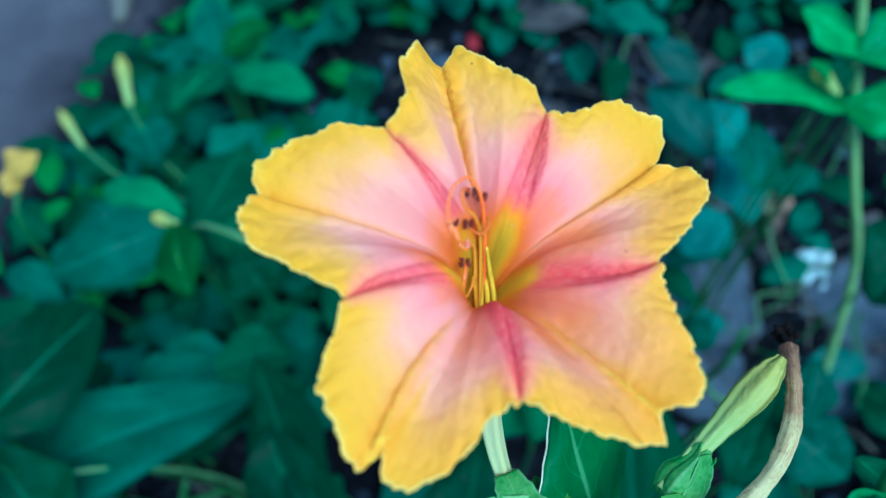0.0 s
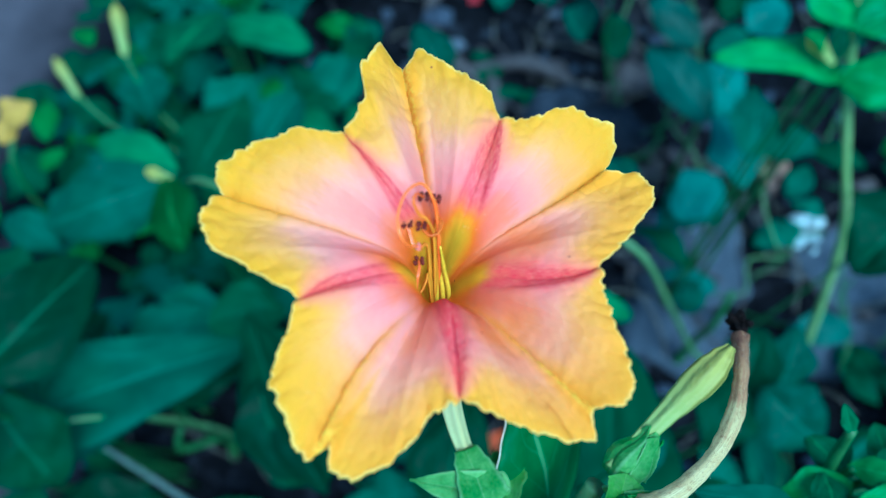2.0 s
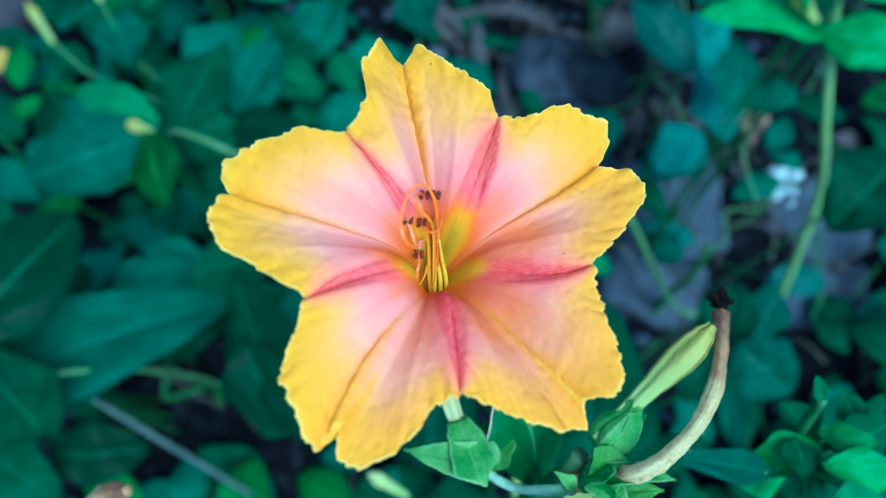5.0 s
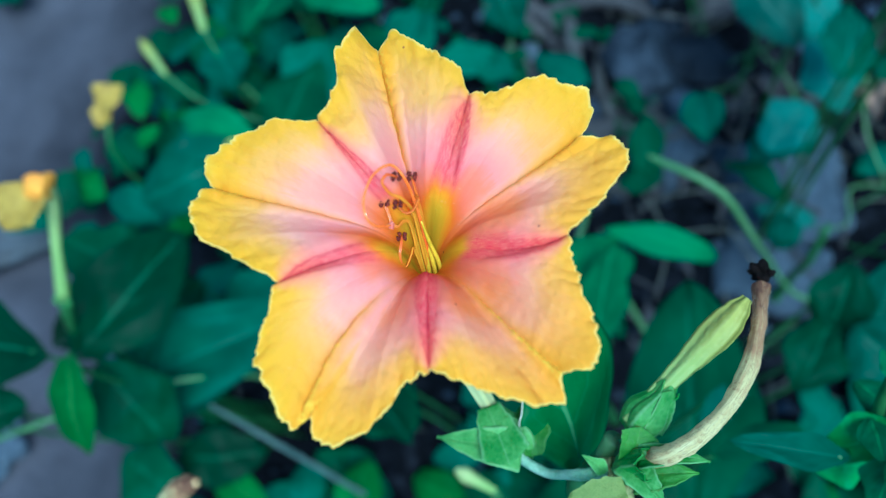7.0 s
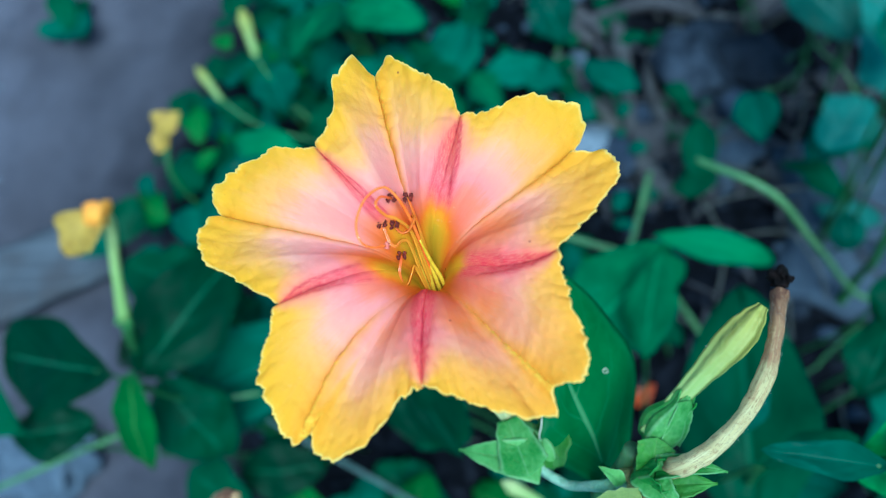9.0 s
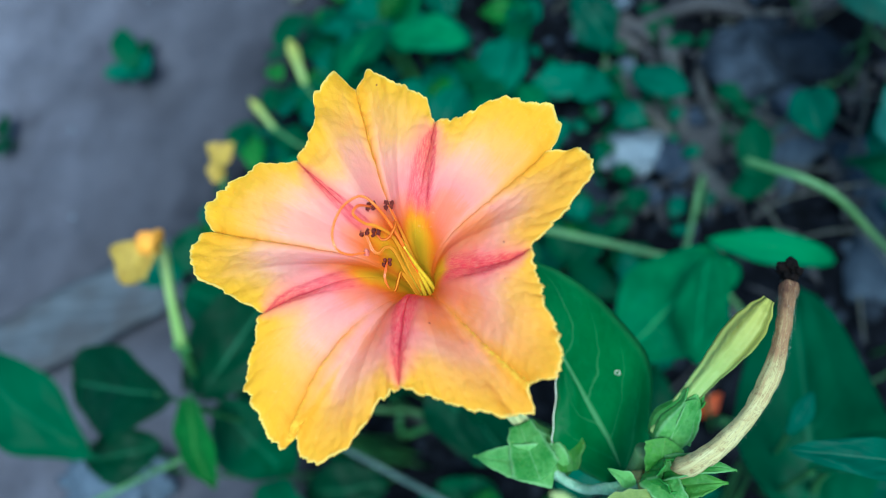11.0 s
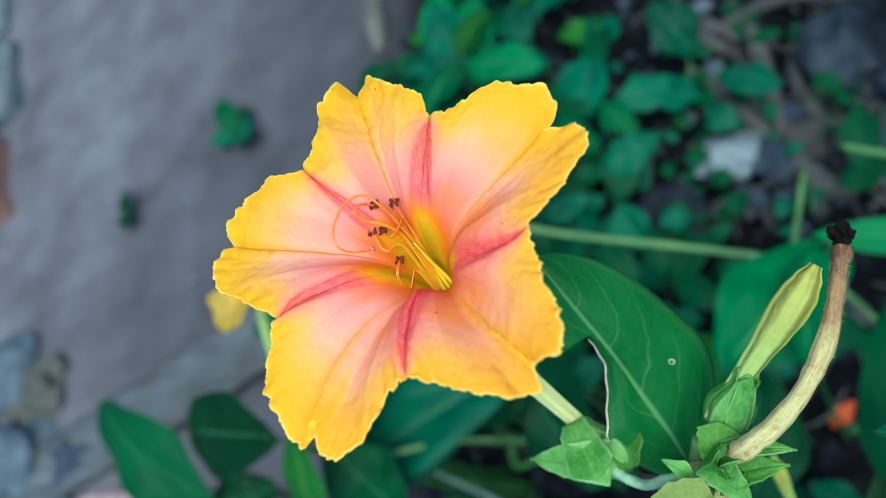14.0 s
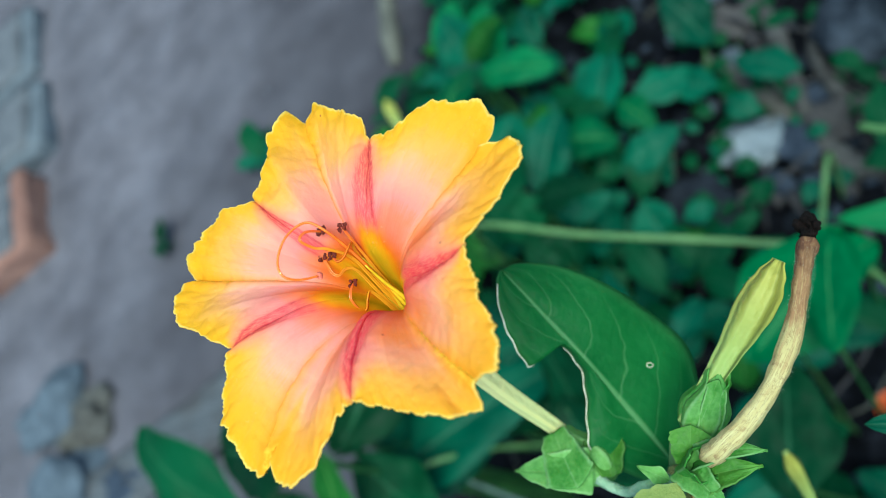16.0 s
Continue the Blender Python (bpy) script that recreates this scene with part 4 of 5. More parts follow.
part("wilted_tube", sweep(WB, [0.85, 1.16, 1.06, 0.92, 1.04, 0.86, 0.84, 0.98, 1.10], 56, 12, 5, 0.05, 0.20, 4, twist=1.4), WILT, shoot, "withered tan flower tube with brown streaks")
fuzz = bmesh.new()
wl = glide(WB, 8)
rf = random.Random(5)
for i in range(1500):
    q = wl[rf.randrange(2, len(wl) - 3)]
    d = Vector((rf.uniform(-1, 1), rf.uniform(-1, 1), rf.uniform(-1, 1))).normalized()
    sweep([q + d * 0.8, q + d * 1.04, q + d * rf.uniform(1.06, 1.22) + Vector((0.05, -0.07, 0))], [0.007, 0.005, 0.003], 3, 1, bm=fuzz)
for i in range(90):
    f = rf.uniform(0.02, 0.95)
    q = Vector((24.2, 14.8, 386.2)).lerp(Vector((38.0, 28.5, 391.2)), f)
    d = Vector((rf.uniform(-1, 1), rf.uniform(-1, 1), rf.uniform(-1, 1))).normalized()
    r = 0.98 + 1.1 * math.sin(math.pi * f ** 2.2)
    sweep([q + d * r * 0.8, q + d * (r + 0.03), q + d * (r + rf.uniform(0.03, 0.10))], [0.007, 0.006, 0.003], 4, 2, bm=fuzz)
tagged(part("hairs", fuzz, RIND, shoot, "short pale hairs on the withered tube and the bud"), kind="stuff")
rk = random.Random(11)
part("withered_tip", lump((41.5, 33.0, 386.2), (1.15, 1.35, 1.2), 15, 0.9, 4), CHAR, shoot, "black shrivelled remains of petals")
for i in range(6):
    c = Vector((41.6, 33.2, 386.2))
    d = Vector((rk.uniform(-1, 1), rk.uniform(-0.5, 1.2), rk.uniform(-0.4, 0.9))).normalized()
    e = Vector((rk.uniform(-.6, .6), rk.uniform(-.6, .6), rk.uniform(-.4, .4)))
    part("shrivelled_petal", sweep([c + d * 0.5, c + d * 1.3 + e * 0.5, c + d * rk.uniform(1.5, 1.9) + e * 0.7], [0.4, 0.4, 0.16], 8, 4, rough=0.9, seed=i), CHAR, shoot)
part("node", lump((22.9, 7.1, 383.5), (1.7, 1.7, 2.0), 9, 0.5, 3), NODE, shoot, "brownish knotted joint of the stem")
cup((22.8, 9.8, 384.4), (25.4, 10.0, 388.8), 0.9, 1.9, 1.7, 5, 1.4, 0.3, "green calyx at the foot of the wilted tube", 12)
sepal((24.6, 10.6, 388.6), (32.2, 10.5, 390.6), 3.0, (0.0, 0.4, 0.9), 13, 0.14, 0.4, SEPAL, 0.3)
sepal((24.0, 8.8, 387.4), (31.2, 9.2, 389.0), 4.0, (0.0, 0.1, 0.95), 17, 0.12, 0.4, SEPAL_DEEP, 0.4)
sepal((23.6, 10.6, 388.2), (27.0, 5.6, 389.4), 4.2, (0.1, -0.3, 0.9), 14, 0.08, 1.6)
sepal((23.6, 11.4, 386.0), (26.6, 12.8, 386.6), 3.4, (0.2, 0.2, 0.9), 16)
part("bract", lobe((23.9, 10.5, 387.0), (25.2, 14.0, 389.1), 2.8, 4.4, (0.1, -0.25, 0.95), 15, 0.14, 0.35, 0.8), SEPAL_DEEP, shoot, "olive green bract folded over the stalk")
part("stalk", sweep([(20.2, 9.6, 377.5), (21.4, 9.5, 381.0), (22.9, 9.7, 384.8)], [1.4, 1.1, 1.0], 10, 6), STEM_PALE, shoot)
part("bract", lobe((23.2, 7.0, 388.4), (16.2, 4.9, 389.6), 3.8, 3.4, (0, -0.1, 1), 21, 0.10, 0.2, 1.3, 0.6), BRACT, shoot, "yellowish green bract over the node")
part("bract", blade((21.0, 9.5, 386.5), (18.4, 11.1, 388.0), 2.0, (0, 0, 1), 0.2, 0.3, 0.1, seed=22), SEPAL, shoot)


def bitten(s, v):
    """One half of the broad leaf is eaten back to near its rib."""
    if v >= 0:
        return 1.0
    keep = np.interp(s, [0, 0.2, 0.31, 0.42, 0.5, 0.57, 0.645, 0.655, 0.668, 1.0], [0.7, 0.62, 0.55, 0.28, 0.10, 0.05, 0.08, 0.14, 0.62, 0.80])
    return float(keep) + 0.012 * math.sin(s * 70)


BIG = dict(base=(18.6, 12.6, 373.2), tip=(8.4, 34.9, 394.6), width=23, facing=(0.62, -0.52, 0.58), curl=0.05, fold=0.02, wave=0.02, peak=0.33, eaten=bitten, seed=2, na=90, nw=10, sharp=0.35, blunt=0.55)
leaf_bm = blade(**BIG)
leaf_bm.verts.ensure_lookup_table()
scar_at = leaf_bm.verts[32 * 21 + 15].co.copy()
rim_line = [leaf_bm.verts[i * 21].co.copy() for i in range(14, 90, 2)]
big = part("leaf", leaf_bm, LEAF_MID, shoot, "broad dark green leaf with one half eaten away")
sol = big.modifiers.new("thickness", 'SOLIDIFY')
sol.thickness = 0.0003
part("bitten_edge", sweep(rim_line, [0.05, 0.08, 0.09, 0.06, 0.10, 0.08], 6, 3, rough=0.3), RIND, big, "dried whitish edge of the bite")

ring = [scar_at + Vector((0.32 * math.cos(a), 0.29 * math.sin(a) + 0.1, 0.30 - 0.18 * math.cos(a))) for a in [k * math.pi / 4 for k in range(9)]]
part("scar", sweep(ring, [0.045, 0.06, 0.04, 0.055], 6, 4), RIND, big, "small pale ring round a pinhole")

# ---- background plants: stalk and tip of each leaf, and its width ----
# left_plant
LEFT_PLANT = [
    (-112, 161, 191, -150, 178, 184, 19),
    (-112, 154, 194, -160, 133, 189, 32),
    (-109, 150, 198, -98, 120, 198, 20),
    (-126, 198, 118, -109, 250, 116, 37),
    (-156, 235, 119, -171, 265, 118, 28),
    (-100, 214, 104, -80, 257, 110, 29),
    (-102, 203, 111, -58, 194, 121, 22),
    (-125, 292, 129, -148, 257, 133, 30),
    (-131, 312, 117, -145, 351, 125, 29),
    (-129, 312, 117, -106, 336, 118, 20),
    (-120, 295, 119, -74, 279, 122, 28),
]
# left_low_plant
LEFT_LOW_PLANT = [
    (-185, 74, 186, -138, 119, 187, 33),
    (-168, 53, 175, -74, 91, 172, 36),
    (-62, 83, 219, -33, 28, 212, 29),
    (-147, 108, 149, -173, 89, 130, 28),
    (-138, 95, 134, -101, 115, 133, 29),
    (-168, 32, 100, -127, 36, 93, 29),
    (-112, 70, 157, -77, 91, 156, 25),
    (-160, 62, 142, -185, 84, 149, 26),
    (-110, 37, 52, -78, 10, 33, 33),
    (-154, 102, 133, -180, 120, 143, 23),
    (-128, 127, 124, -98, 115, 117, 22),
]
# yellow_flower_plant
YELLOW_FLOWER_PLANT = [
    (-208, 42, 222, -259, 84, 241, 36),
    (-147, 53, 256, -196, 63, 246, 30, 0.9),
    (-137, 50, 254, -142, 23, 227, 15),
    (-144, 54, 223, -129, 31, 194, 29),
    (-148, 60, 230, -122, 107, 220, 36),
    (-214, 38, 211, -186, 44, 202, 24),
    (-151, 98, 200, -181, 110, 207, 28),
    (-154, 51, 175, -105, 71, 172, 27),
]
# mid_plant
MID_PLANT = [
    (-72, 278, 53, -56, 333, 48, 35),
    (-118, 313, 98, -122, 366, 103, 28),
    (-99, 348, 94, -91, 324, 89, 23),
    (-120, 311, 99, -82, 312, 77, 26),
    (-147, 325, 109, -141, 369, 116, 23),
    (-122, 297, 105, -144, 306, 123, 21),
    (-48, 290, 45, -9, 301, 29, 23),
    (-56, 281, 58, -40, 260, 50, 21),
    (-95, 207, 66, -91, 238, 68, 42),
    (-108, 260, 115, -126, 224, 106, 32),
    (-94, 255, 78, -58, 250, 68, 31),
]
# mid_low_plant
MID_LOW_PLANT = [
    (-108, 186, 101, -117, 211, 119, 32),
    (-63, 237, 51, -26, 255, 52, 24),
    (-92, 163, 105, -106, 178, 121, 28),
    (-55, 208, 57, -48, 186, 40, 24),
    (-87, 96, 181, -61, 107, 171, 26),
    (-145, 63, 197, -152, 84, 211, 29),
    (-188, 30, 118, -158, 12, 112, 30),
    (-162, 49, 199, -136, 54, 186, 26),
    (-77, 89, 158, -57, 99, 152, 22),
    (0, 319, 34, -17, 348, 59, 33),
    (32, 358, 10, 36, 330, 6, 23),
]
# right_plant
RIGHT_PLANT = [
    (154, 183, 236, 101, 179, 251, 19),
    (153, 179, 240, 179, 168, 245, 23),
    (145, 184, 265, 125, 197, 272, 20),
    (147, 182, 264, 171, 193, 269, 22),
    (189, 142, 212, 163, 116, 202, 34),
    (121, 67, 205, 141, 51, 197, 26),
    (122, 89, 205, 114, 64, 192, 22),
    (142, 94, 193, 134, 72, 185, 20),
    (140, 182, 252, 129, 181, 263, 7),
]
# right_far_plant
RIGHT_FAR_PLANT = [
    (147, 292, 118, 120, 313, 128, 26),
    (153, 254, 99, 123, 296, 109, 37),
    (166, 216, 124, 172, 251, 130, 35),
    (171, 285, 137, 190, 299, 144, 25),
    (153, 212, 100, 131, 188, 99, 31),
    (164, 220, 66, 130, 195, 74, 34),
    (183, 274, 82, 156, 291, 94, 38),
    (176, 219, 84, 164, 261, 92, 36),
    (146, 149, 56, 146, 166, 65, 19),
    (216, 146, 43, 248, 143, 42, 23),
    (145, 185, 24, 181, 179, 14, 17),
    (106, 357, 106, 142, 344, 99, 32),
]
# right_low_plant
RIGHT_LOW_PLANT = [
    (61, 9, 209, 64, 84, 215, 41),
    (31, 62, 222, 39, 97, 222, 18),
    (8, 67, 211, 43, 104, 201, 36),
    (9, 84, 183, 52, 110, 168, 27),
    (45, 123, 160, 92, 115, 142, 14),
    (50, 18, 307, 73, 24, 293, 8),
    (50, 30, 318, 45, 23, 316, 4),
    (5, 25, 191, 14, 66, 195, 32),
    (102, 50, 199, 118, 77, 195, 21),
    (-56, 59, 223, -44, 33, 206, 26),
    (-53, 51, 188, -37, 36, 179, 28),
]
# corner_plant
CORNER_PLANT = [
    (59, 22, 375, 57, 25, 378, 2),
    (63, 17, 363, 55, 14, 356, 8),
    (66, 18, 358, 60, 24, 360, 7),
    (66, 17, 363, 76, 21, 365, 7),
    (63, 14, 367, 74, 12, 367, 7),
    (62, 13, 361, 60, 6, 359, 7),
    (72, 21, 359, 70, 26, 361, 5),
    (63, 13, 351, 55, 13, 350, 7),
    (63, 11, 371, 65, 4, 369, 7),
    (73, 18, 358, 80, 26, 356, 6),
    (64, 19, 364, 70, 17, 368, 4),
    (60, 18, 363, 60, 12, 365, 5),
    (56, 13, 361, 40, 15, 366, 5),
]



def bush(name, rows, root, label, mats, seed, stem_r=2.2, high=0.86):
    """A low plant: jointed stems from one root, and each leaf on its own stalk."""
    rnd = random.Random(seed)
    ob = thing(name, root[0], root[1], 0, label, "plant", "leafy plants round the flower")
    cx = sum(r[0] for r in rows) / len(rows)
    cy = sum(r[1] for r in rows) / len(rows)
    cz = sum(r[2] for r in rows) / len(rows)
    crown = Vector((cx * 0.5 + root[0] * 0.5, cy * 0.5 + root[1] * 0.5, cz * high * 0.6))
    if high > 0.9:
        crown = Vector((cx, cy, cz - 10))
    foot = Vector((root[0], root[1], -8))
    line = [foot, foot.lerp(crown, 0.35) + Vector((rnd.uniform(-6, 6), rnd.uniform(-6, 6), 6)), foot.lerp(crown, 0.7) + Vector((rnd.uniform(-8, 8), rnd.uniform(-8, 8), 4)), crown]
    part("stem", sweep(line, [stem_r * 1.5, stem_r, stem_r * 0.8], 10, 6, rough=0.1), STEM, ob)
    for i, (bx, by, bz, tx, ty, tz, w, *round_) in enumerate(rows):
        b, t = Vector((bx, by, bz)), Vector((tx, ty, tz))
        up = Vector((rnd.uniform(-0.35, 0.35), rnd.uniform(-0.55, 0.1), 1))
        m = mats[i % len(mats)]
        lf = part("leaf", blade(b, t, w * rnd.uniform(1.0, 1.1), up, rnd.uniform(0.04, 0.16), rnd.uniform(0.03, 0.22), 0.06, rnd.uniform(0.36, 0.45), seed=seed * 50 + i, na=20, nw=7, sharp=0.8, blunt=round_[0] if round_ else 0.4, uneven=0.06), m, ob)
        hold = Vector((b.x * 0.9 + foot.x * 0.1, b.y * 0.9 + foot.y * 0.1, b.z * 0.5))
        grip = Vector((b.x * 0.75 + foot.x * 0.25 + rnd.uniform(-8, 8), b.y * 0.75 + foot.y * 0.25 + rnd.uniform(-8, 8), -3))
        if high > 0.9:
            grip, hold = crown, crown.lerp(b, 0.6) + Vector((0, 0, -1.5))
        part("leaf_stalk", sweep([grip, hold, b + (t - b) * 0.05], [stem_r * 0.55, 0.9, 0.7], 7, 5), STEM, ob)
    return ob


left_plant = bush("leafy_plant", LEFT_PLANT, (-118, 215), "leafy green plant with pale young buds", [LEAF_FRESH, LEAF_BLUE, LEAF_LIME, LEAF, LEAF_BLUE, LEAF_BLUE, LEAF, LEAF_FRESH, LEAF_BLUE, LEAF_LIME, LEAF_FRESH], 1)
bush("leafy_plant", LEFT_LOW_PLANT, (-120, 70), "low plant with broad dark green ribbed leaves", [LEAF, LEAF_BLUE, LEAF], 2)
yplant = bush("leafy_plant", YELLOW_FLOWER_PLANT, (-165, 62), "leafy plant with one drooping faded flower", [LEAF, LEAF, LEAF_LIME, LEAF, LEAF, LEAF, LEAF, LEAF_BLUE], 3)
bush("leafy_plant", MID_PLANT, (-90, 285), "small bushy plant with smooth oval leaves", [LEAF_BLUE, LEAF_FRESH, LEAF_BLUE], 4, 1.6)
bush("leafy_plant", MID_LOW_PLANT, (-85, 165), "low spreading plant with oval green leaves", [LEAF, LEAF_BLUE], 5, 1.6)
rplant = bush("leafy_plant", RIGHT_PLANT, (150, 130), "upright plant with a thin pale stem and bright leaves", [LEAF_YOUNG, LEAF_YOUNG, LEAF_YOUNG, LEAF_YOUNG, LEAF, LEAF_BLUE, LEAF, LEAF_BLUE, LEAF_YOUNG], 6)
bush("leafy_plant", RIGHT_FAR_PLANT, (160, 235), "plant with dull bluish green rounded leaves", [LEAF_GREY, LEAF_GREY, LEAF_BLUE], 7, 1.6)
lplant = bush("leafy_plant", RIGHT_LOW_PLANT, (55, 60), "plant with long dark leaves beneath the flower", [LEAF, LEAF_BRIGHT, LEAF_BRIGHT, LEAF_BRIGHT, LEAF_FRESH, LEAF, LEAF_BLUE, LEAF, LEAF, LEAF, LEAF], 8)
bush("leafy_plant", CORNER_PLANT, (66, 14), "leafy shoot tip with a rosette of small bright leaves", [LEAF_FRESH, LEAF_YOUNG, LEAF_FRESH] * 4 + [LEAF_BLUE], 9, 1.2, 0.975)


def small_bud(parent, base, tip, r, label="pale yellow-green narrow bud", skin=BUD):
    b, t = Vector(base), Vector(tip)
    part("bud", sweep([b, b.lerp(t, 0.35), b.lerp(t, 0.75), t], [r * 0.55, r * 0.7, r, r * 0.35], 12, 6, 5, 0.06), skin, parent, label)


small_bud(left_plant, (-171.9, 262.9, 131), (-175.4, 284.4, 147.5), 4.0)
small_bud(left_plant, (-204.3, 251.0, 108.1), (-218.1, 270.2, 117.8), 3.2)
small_bud(left_plant, (-108.4, 153.8, 193.2), (-118.5, 154.8, 200.2), 3.0)
small_bud(rplant, (144.8, 180.6, 246.1), (131.7, 183.2, 258.7), 3.4)
small_bud(lplant, (-0.4, 11.4, 264.0), (-10.5, 16.6, 268.4), 2.0, "whitish narrow bud", FADED_TUBE)
small_bud(lplant, (24.3, 11.0, 300.9), (23.7, 19.9, 317.6), 1.5, "small yellowish bud below the calyx")
part("bud_stalk", sweep([(45, 30, 150), (30, 8, 240), (24.3, 11.0, 301.5)], [1.2, 1.0, 0.9], 8, 6), STEM, lplant)
part("bud_stalk", sweep([(45, 40, 100), (24, 6, 190), (4, 6, 240), (-0.4, 11.4, 264.2)], [1.4, 1.2, 1.3], 8, 6), STEM, lplant)
part("bud_stalk", sweep([(-130, 225, 80), (-160, 245, 110), (-171.9, 262.9, 131)], [1.4, 1.2, 1.6], 8, 6), STEM, left_plant)
part("bud_stalk", sweep([(-130, 225, 80), (-180, 236, 96), (-204.3, 251, 108.1)], [1.4, 1.2, 1.6], 8, 6), STEM, left_plant)
part("tall_stem", sweep([(226, 122, -6), (206, 136, 80), (186, 152, 159), (170, 168, 201), (157, 183, 236), (141, 193, 280), (130, 203, 312)], [2.6, 2.2, 2.0, 1.9, 1.8, 1.7], 10, 8, rough=0.06), STEM_LIGHT, rplant, "thin pale green upright stem")


def droopy_flower(parent, neck, top, hang, foot, r, label):
    """A spent bloom: orange collar on a pale tube, petals folded down."""
    n_, t_, h_ = Vector(neck), Vector(top), Vector(hang)
    part("flower_tube", sweep([Vector(foot), Vector(foot).lerp(n_, 0.5) + Vector((1, 0, 2)), n_, n_.lerp(t_, 0.7)], [r * 0.75, r * 0.55, r * 0.65, r * 1.0], 12, 6), FADED_TUBE, parent, "pale green tube")
    part("collar", lump(t_, (r * 1.7, r * 1.5, r * 1.5), 31, 0.3, 3), ORANGE, parent, "orange folded collar of the spent bloom")
    part("petal", blade(t_, h_, r * 5.0, (0.2, -0.3, 1), 0.15, 0.25, 0.12, 0.55, seed=33, na=18, nw=6), YELLOW, parent, "limp yellow petal")
    part("petal", blade(t_ + Vector((r * 0.6, -r * 0.4, -1)), h_ + Vector((r * 1.4, r * 0.8, -3)), r * 3.6, (-0.3, -0.2, 1), 0.2, 0.3, 0.15, 0.6, seed=34, na=18, nw=6), YELLOW, parent)


old_bud = thing("withered_bud", -62, -14, 0, "tan withered bud on a thin green stalk", "bud")
part("stalk", sweep([(-62, -14, -5), (-66, -12, 150), (-60, -2, 290), (-51.5, 4.4, 348)], [1.6, 1.5, 1.2, 1.1], 9, 7), STEM, old_bud)
part("bud", sweep([(-51.6, 4.2, 347.6), (-48.0, 6.8, 353), (-44, 8.4, 357.6), (-41.0, 9.0, 359.8)], [1.0, 2.0, 2.1, 1.7, 0.9], 18, 7, 5, 0.07, 0.2), WILT, old_bud, "dry tan skin, pinkish at the end")
droopy_flower(yplant, (-127.5, 91.2, 290), (-126.6, 92.0, 298), (-136.5, 80.0, 294), (-141.3, 71.0, 256.5), 3.0, "")
part("bud_stalk", sweep([(-160, 62, 200), (-152, 64, 230), (-141.3, 71, 256.5)], [1.6, 1.5, 2.2], 9, 6), STEM, yplant)
cupf = blade((-143, 69, 252), (-138.5, 74, 263), 6, (0.2, -0.6, 0.7), 0.1, 0.2, 0.05, seed=40)
part("sepal", cupf, SEPAL, yplant)
far_bloom = thing("spent_flower", -206, 183, 0, "small drooping yellow flower on a thin stalk", "flower")
part("stalk", sweep([(-200, 186, -6), (-208, 180, 70), (-206.4, 182.7, 140.6), (-203, 200, 160)], [1.8, 1.5, 1.4, 1.8], 8, 6), STEM, far_bloom)
part("petal", blade((-194.2, 207.9, 164.7), (-209, 197, 160), 17, (0, -0.3, 1), 0.2, 0.2, 0.1, 0.6, seed=41), YELLOW, far_bloom)
part("petal", blade((-203, 201, 160), (-207.7, 190.1, 158), 12, (0.2, -0.3, 1), 0.2, 0.2, 0.1, 0.6, seed=42), YELLOW, far_bloom)

# ---- thin runners and twigs ----
def runner(name, pts, radii, mat, label, category="stem", sides=8):
    return alone(name, sweep(pts, radii, sides, 8, rough=0.12), mat, label, category)


runner("runner", [(57.6, 144.7, 189.3), (84.6, 127.7, 188.4), (111.3, 121.4, 137.2), (151.7, 117.6, 62.4), (216, 130, 20), (224, 124, -4)], [1.5, 1.5, 1.4, 1.3, 1.3], STEM_PALE, "pale green bent runner leaning over the ground")
runner("runner", [(-130, 178, 100), (-110, 168, 168), (-53.8, 143.0, 173.8), (-10.1, 127.5, 172.0), (23.4, 116.7, 165.9), (39.0, 120.7, 133.5), (70, 96, 60), (74, 98, -4)], [1.5, 1.6, 1.5, 1.5, 1.5], STEM_PALE, "thin pale green runner under the leaves")
runner("runner", [(-392, -20, -4), (-372, -12, 90), (-318, 2, 152), (-239, 24, 176), (-185, 40, 188), (-126, 55, 193), (-100, 66, 120), (-96, 70, -4)], [1.0, 1.15, 1.1, 1.0], STEM_PALE, "long thin pale stem among low leaves")
runner("runner", [(46, 200, -4), (46, 189, 85), (36, 150, 110), (29, 129, 112), (20, 118, 60), (18, 116, -4)], [1.3, 1.4, 1.4, 1.3], STEM_PALE, "thin green stalk rising from the earth")
runner("twig", [(-133, 52, 173), (-118, 42, 146), (-105, 33, 123), (-80, 16, 75), (-60, 2, -4)], [1.1, 1.4, 1.5, 1.6], STEM_GREY, "grey dry stem across the low leaves", "twig")
runner("twig", [(-264, 525, 6), (-262, 485, 8), (-259, 443, 5)], [9, 8, 10, 6], STRAW, "short straw-coloured stick on the path edge", "twig")
runner("twig", [(-6, 322, 8), (14, 290, 12), (34, 258, 6)], [5, 5.5, 4], TWIG, "short dark broken stick on the earth", "twig")
runner("bark_strip", [(36, 352, 8), (39, 305, 13), (42, 247, 10), (51, 220, 12), (70, 205, 6)], [4, 6.5, 5, 7, 8, 4], BARK, "gnarled strip of grey-brown bark on the earth", "bark", 12)
runner("bark_strip", [(60, 320, 8), (56, 288, 14), (64, 257, 13), (86, 243, 11), (112, 246, 6)], [3, 4.5, 5, 4, 3], BARK, "curved strip of tan bark round a rock", "bark", 10)
runner("twig", [(20, 350, 6), (64, 352, 14), (106, 332, 8)], [5, 6, 4], DRY, "curved brown dry stick", "twig")

WEED_A = [(-410, 402, 14, -424, 440, 26, 22), (-408, 404, 12, -382, 382, 26, 30), (-410, 400, 12, -398, 430, 16, 20), (-412, 400, 10, -438, 398, 20, 20)]
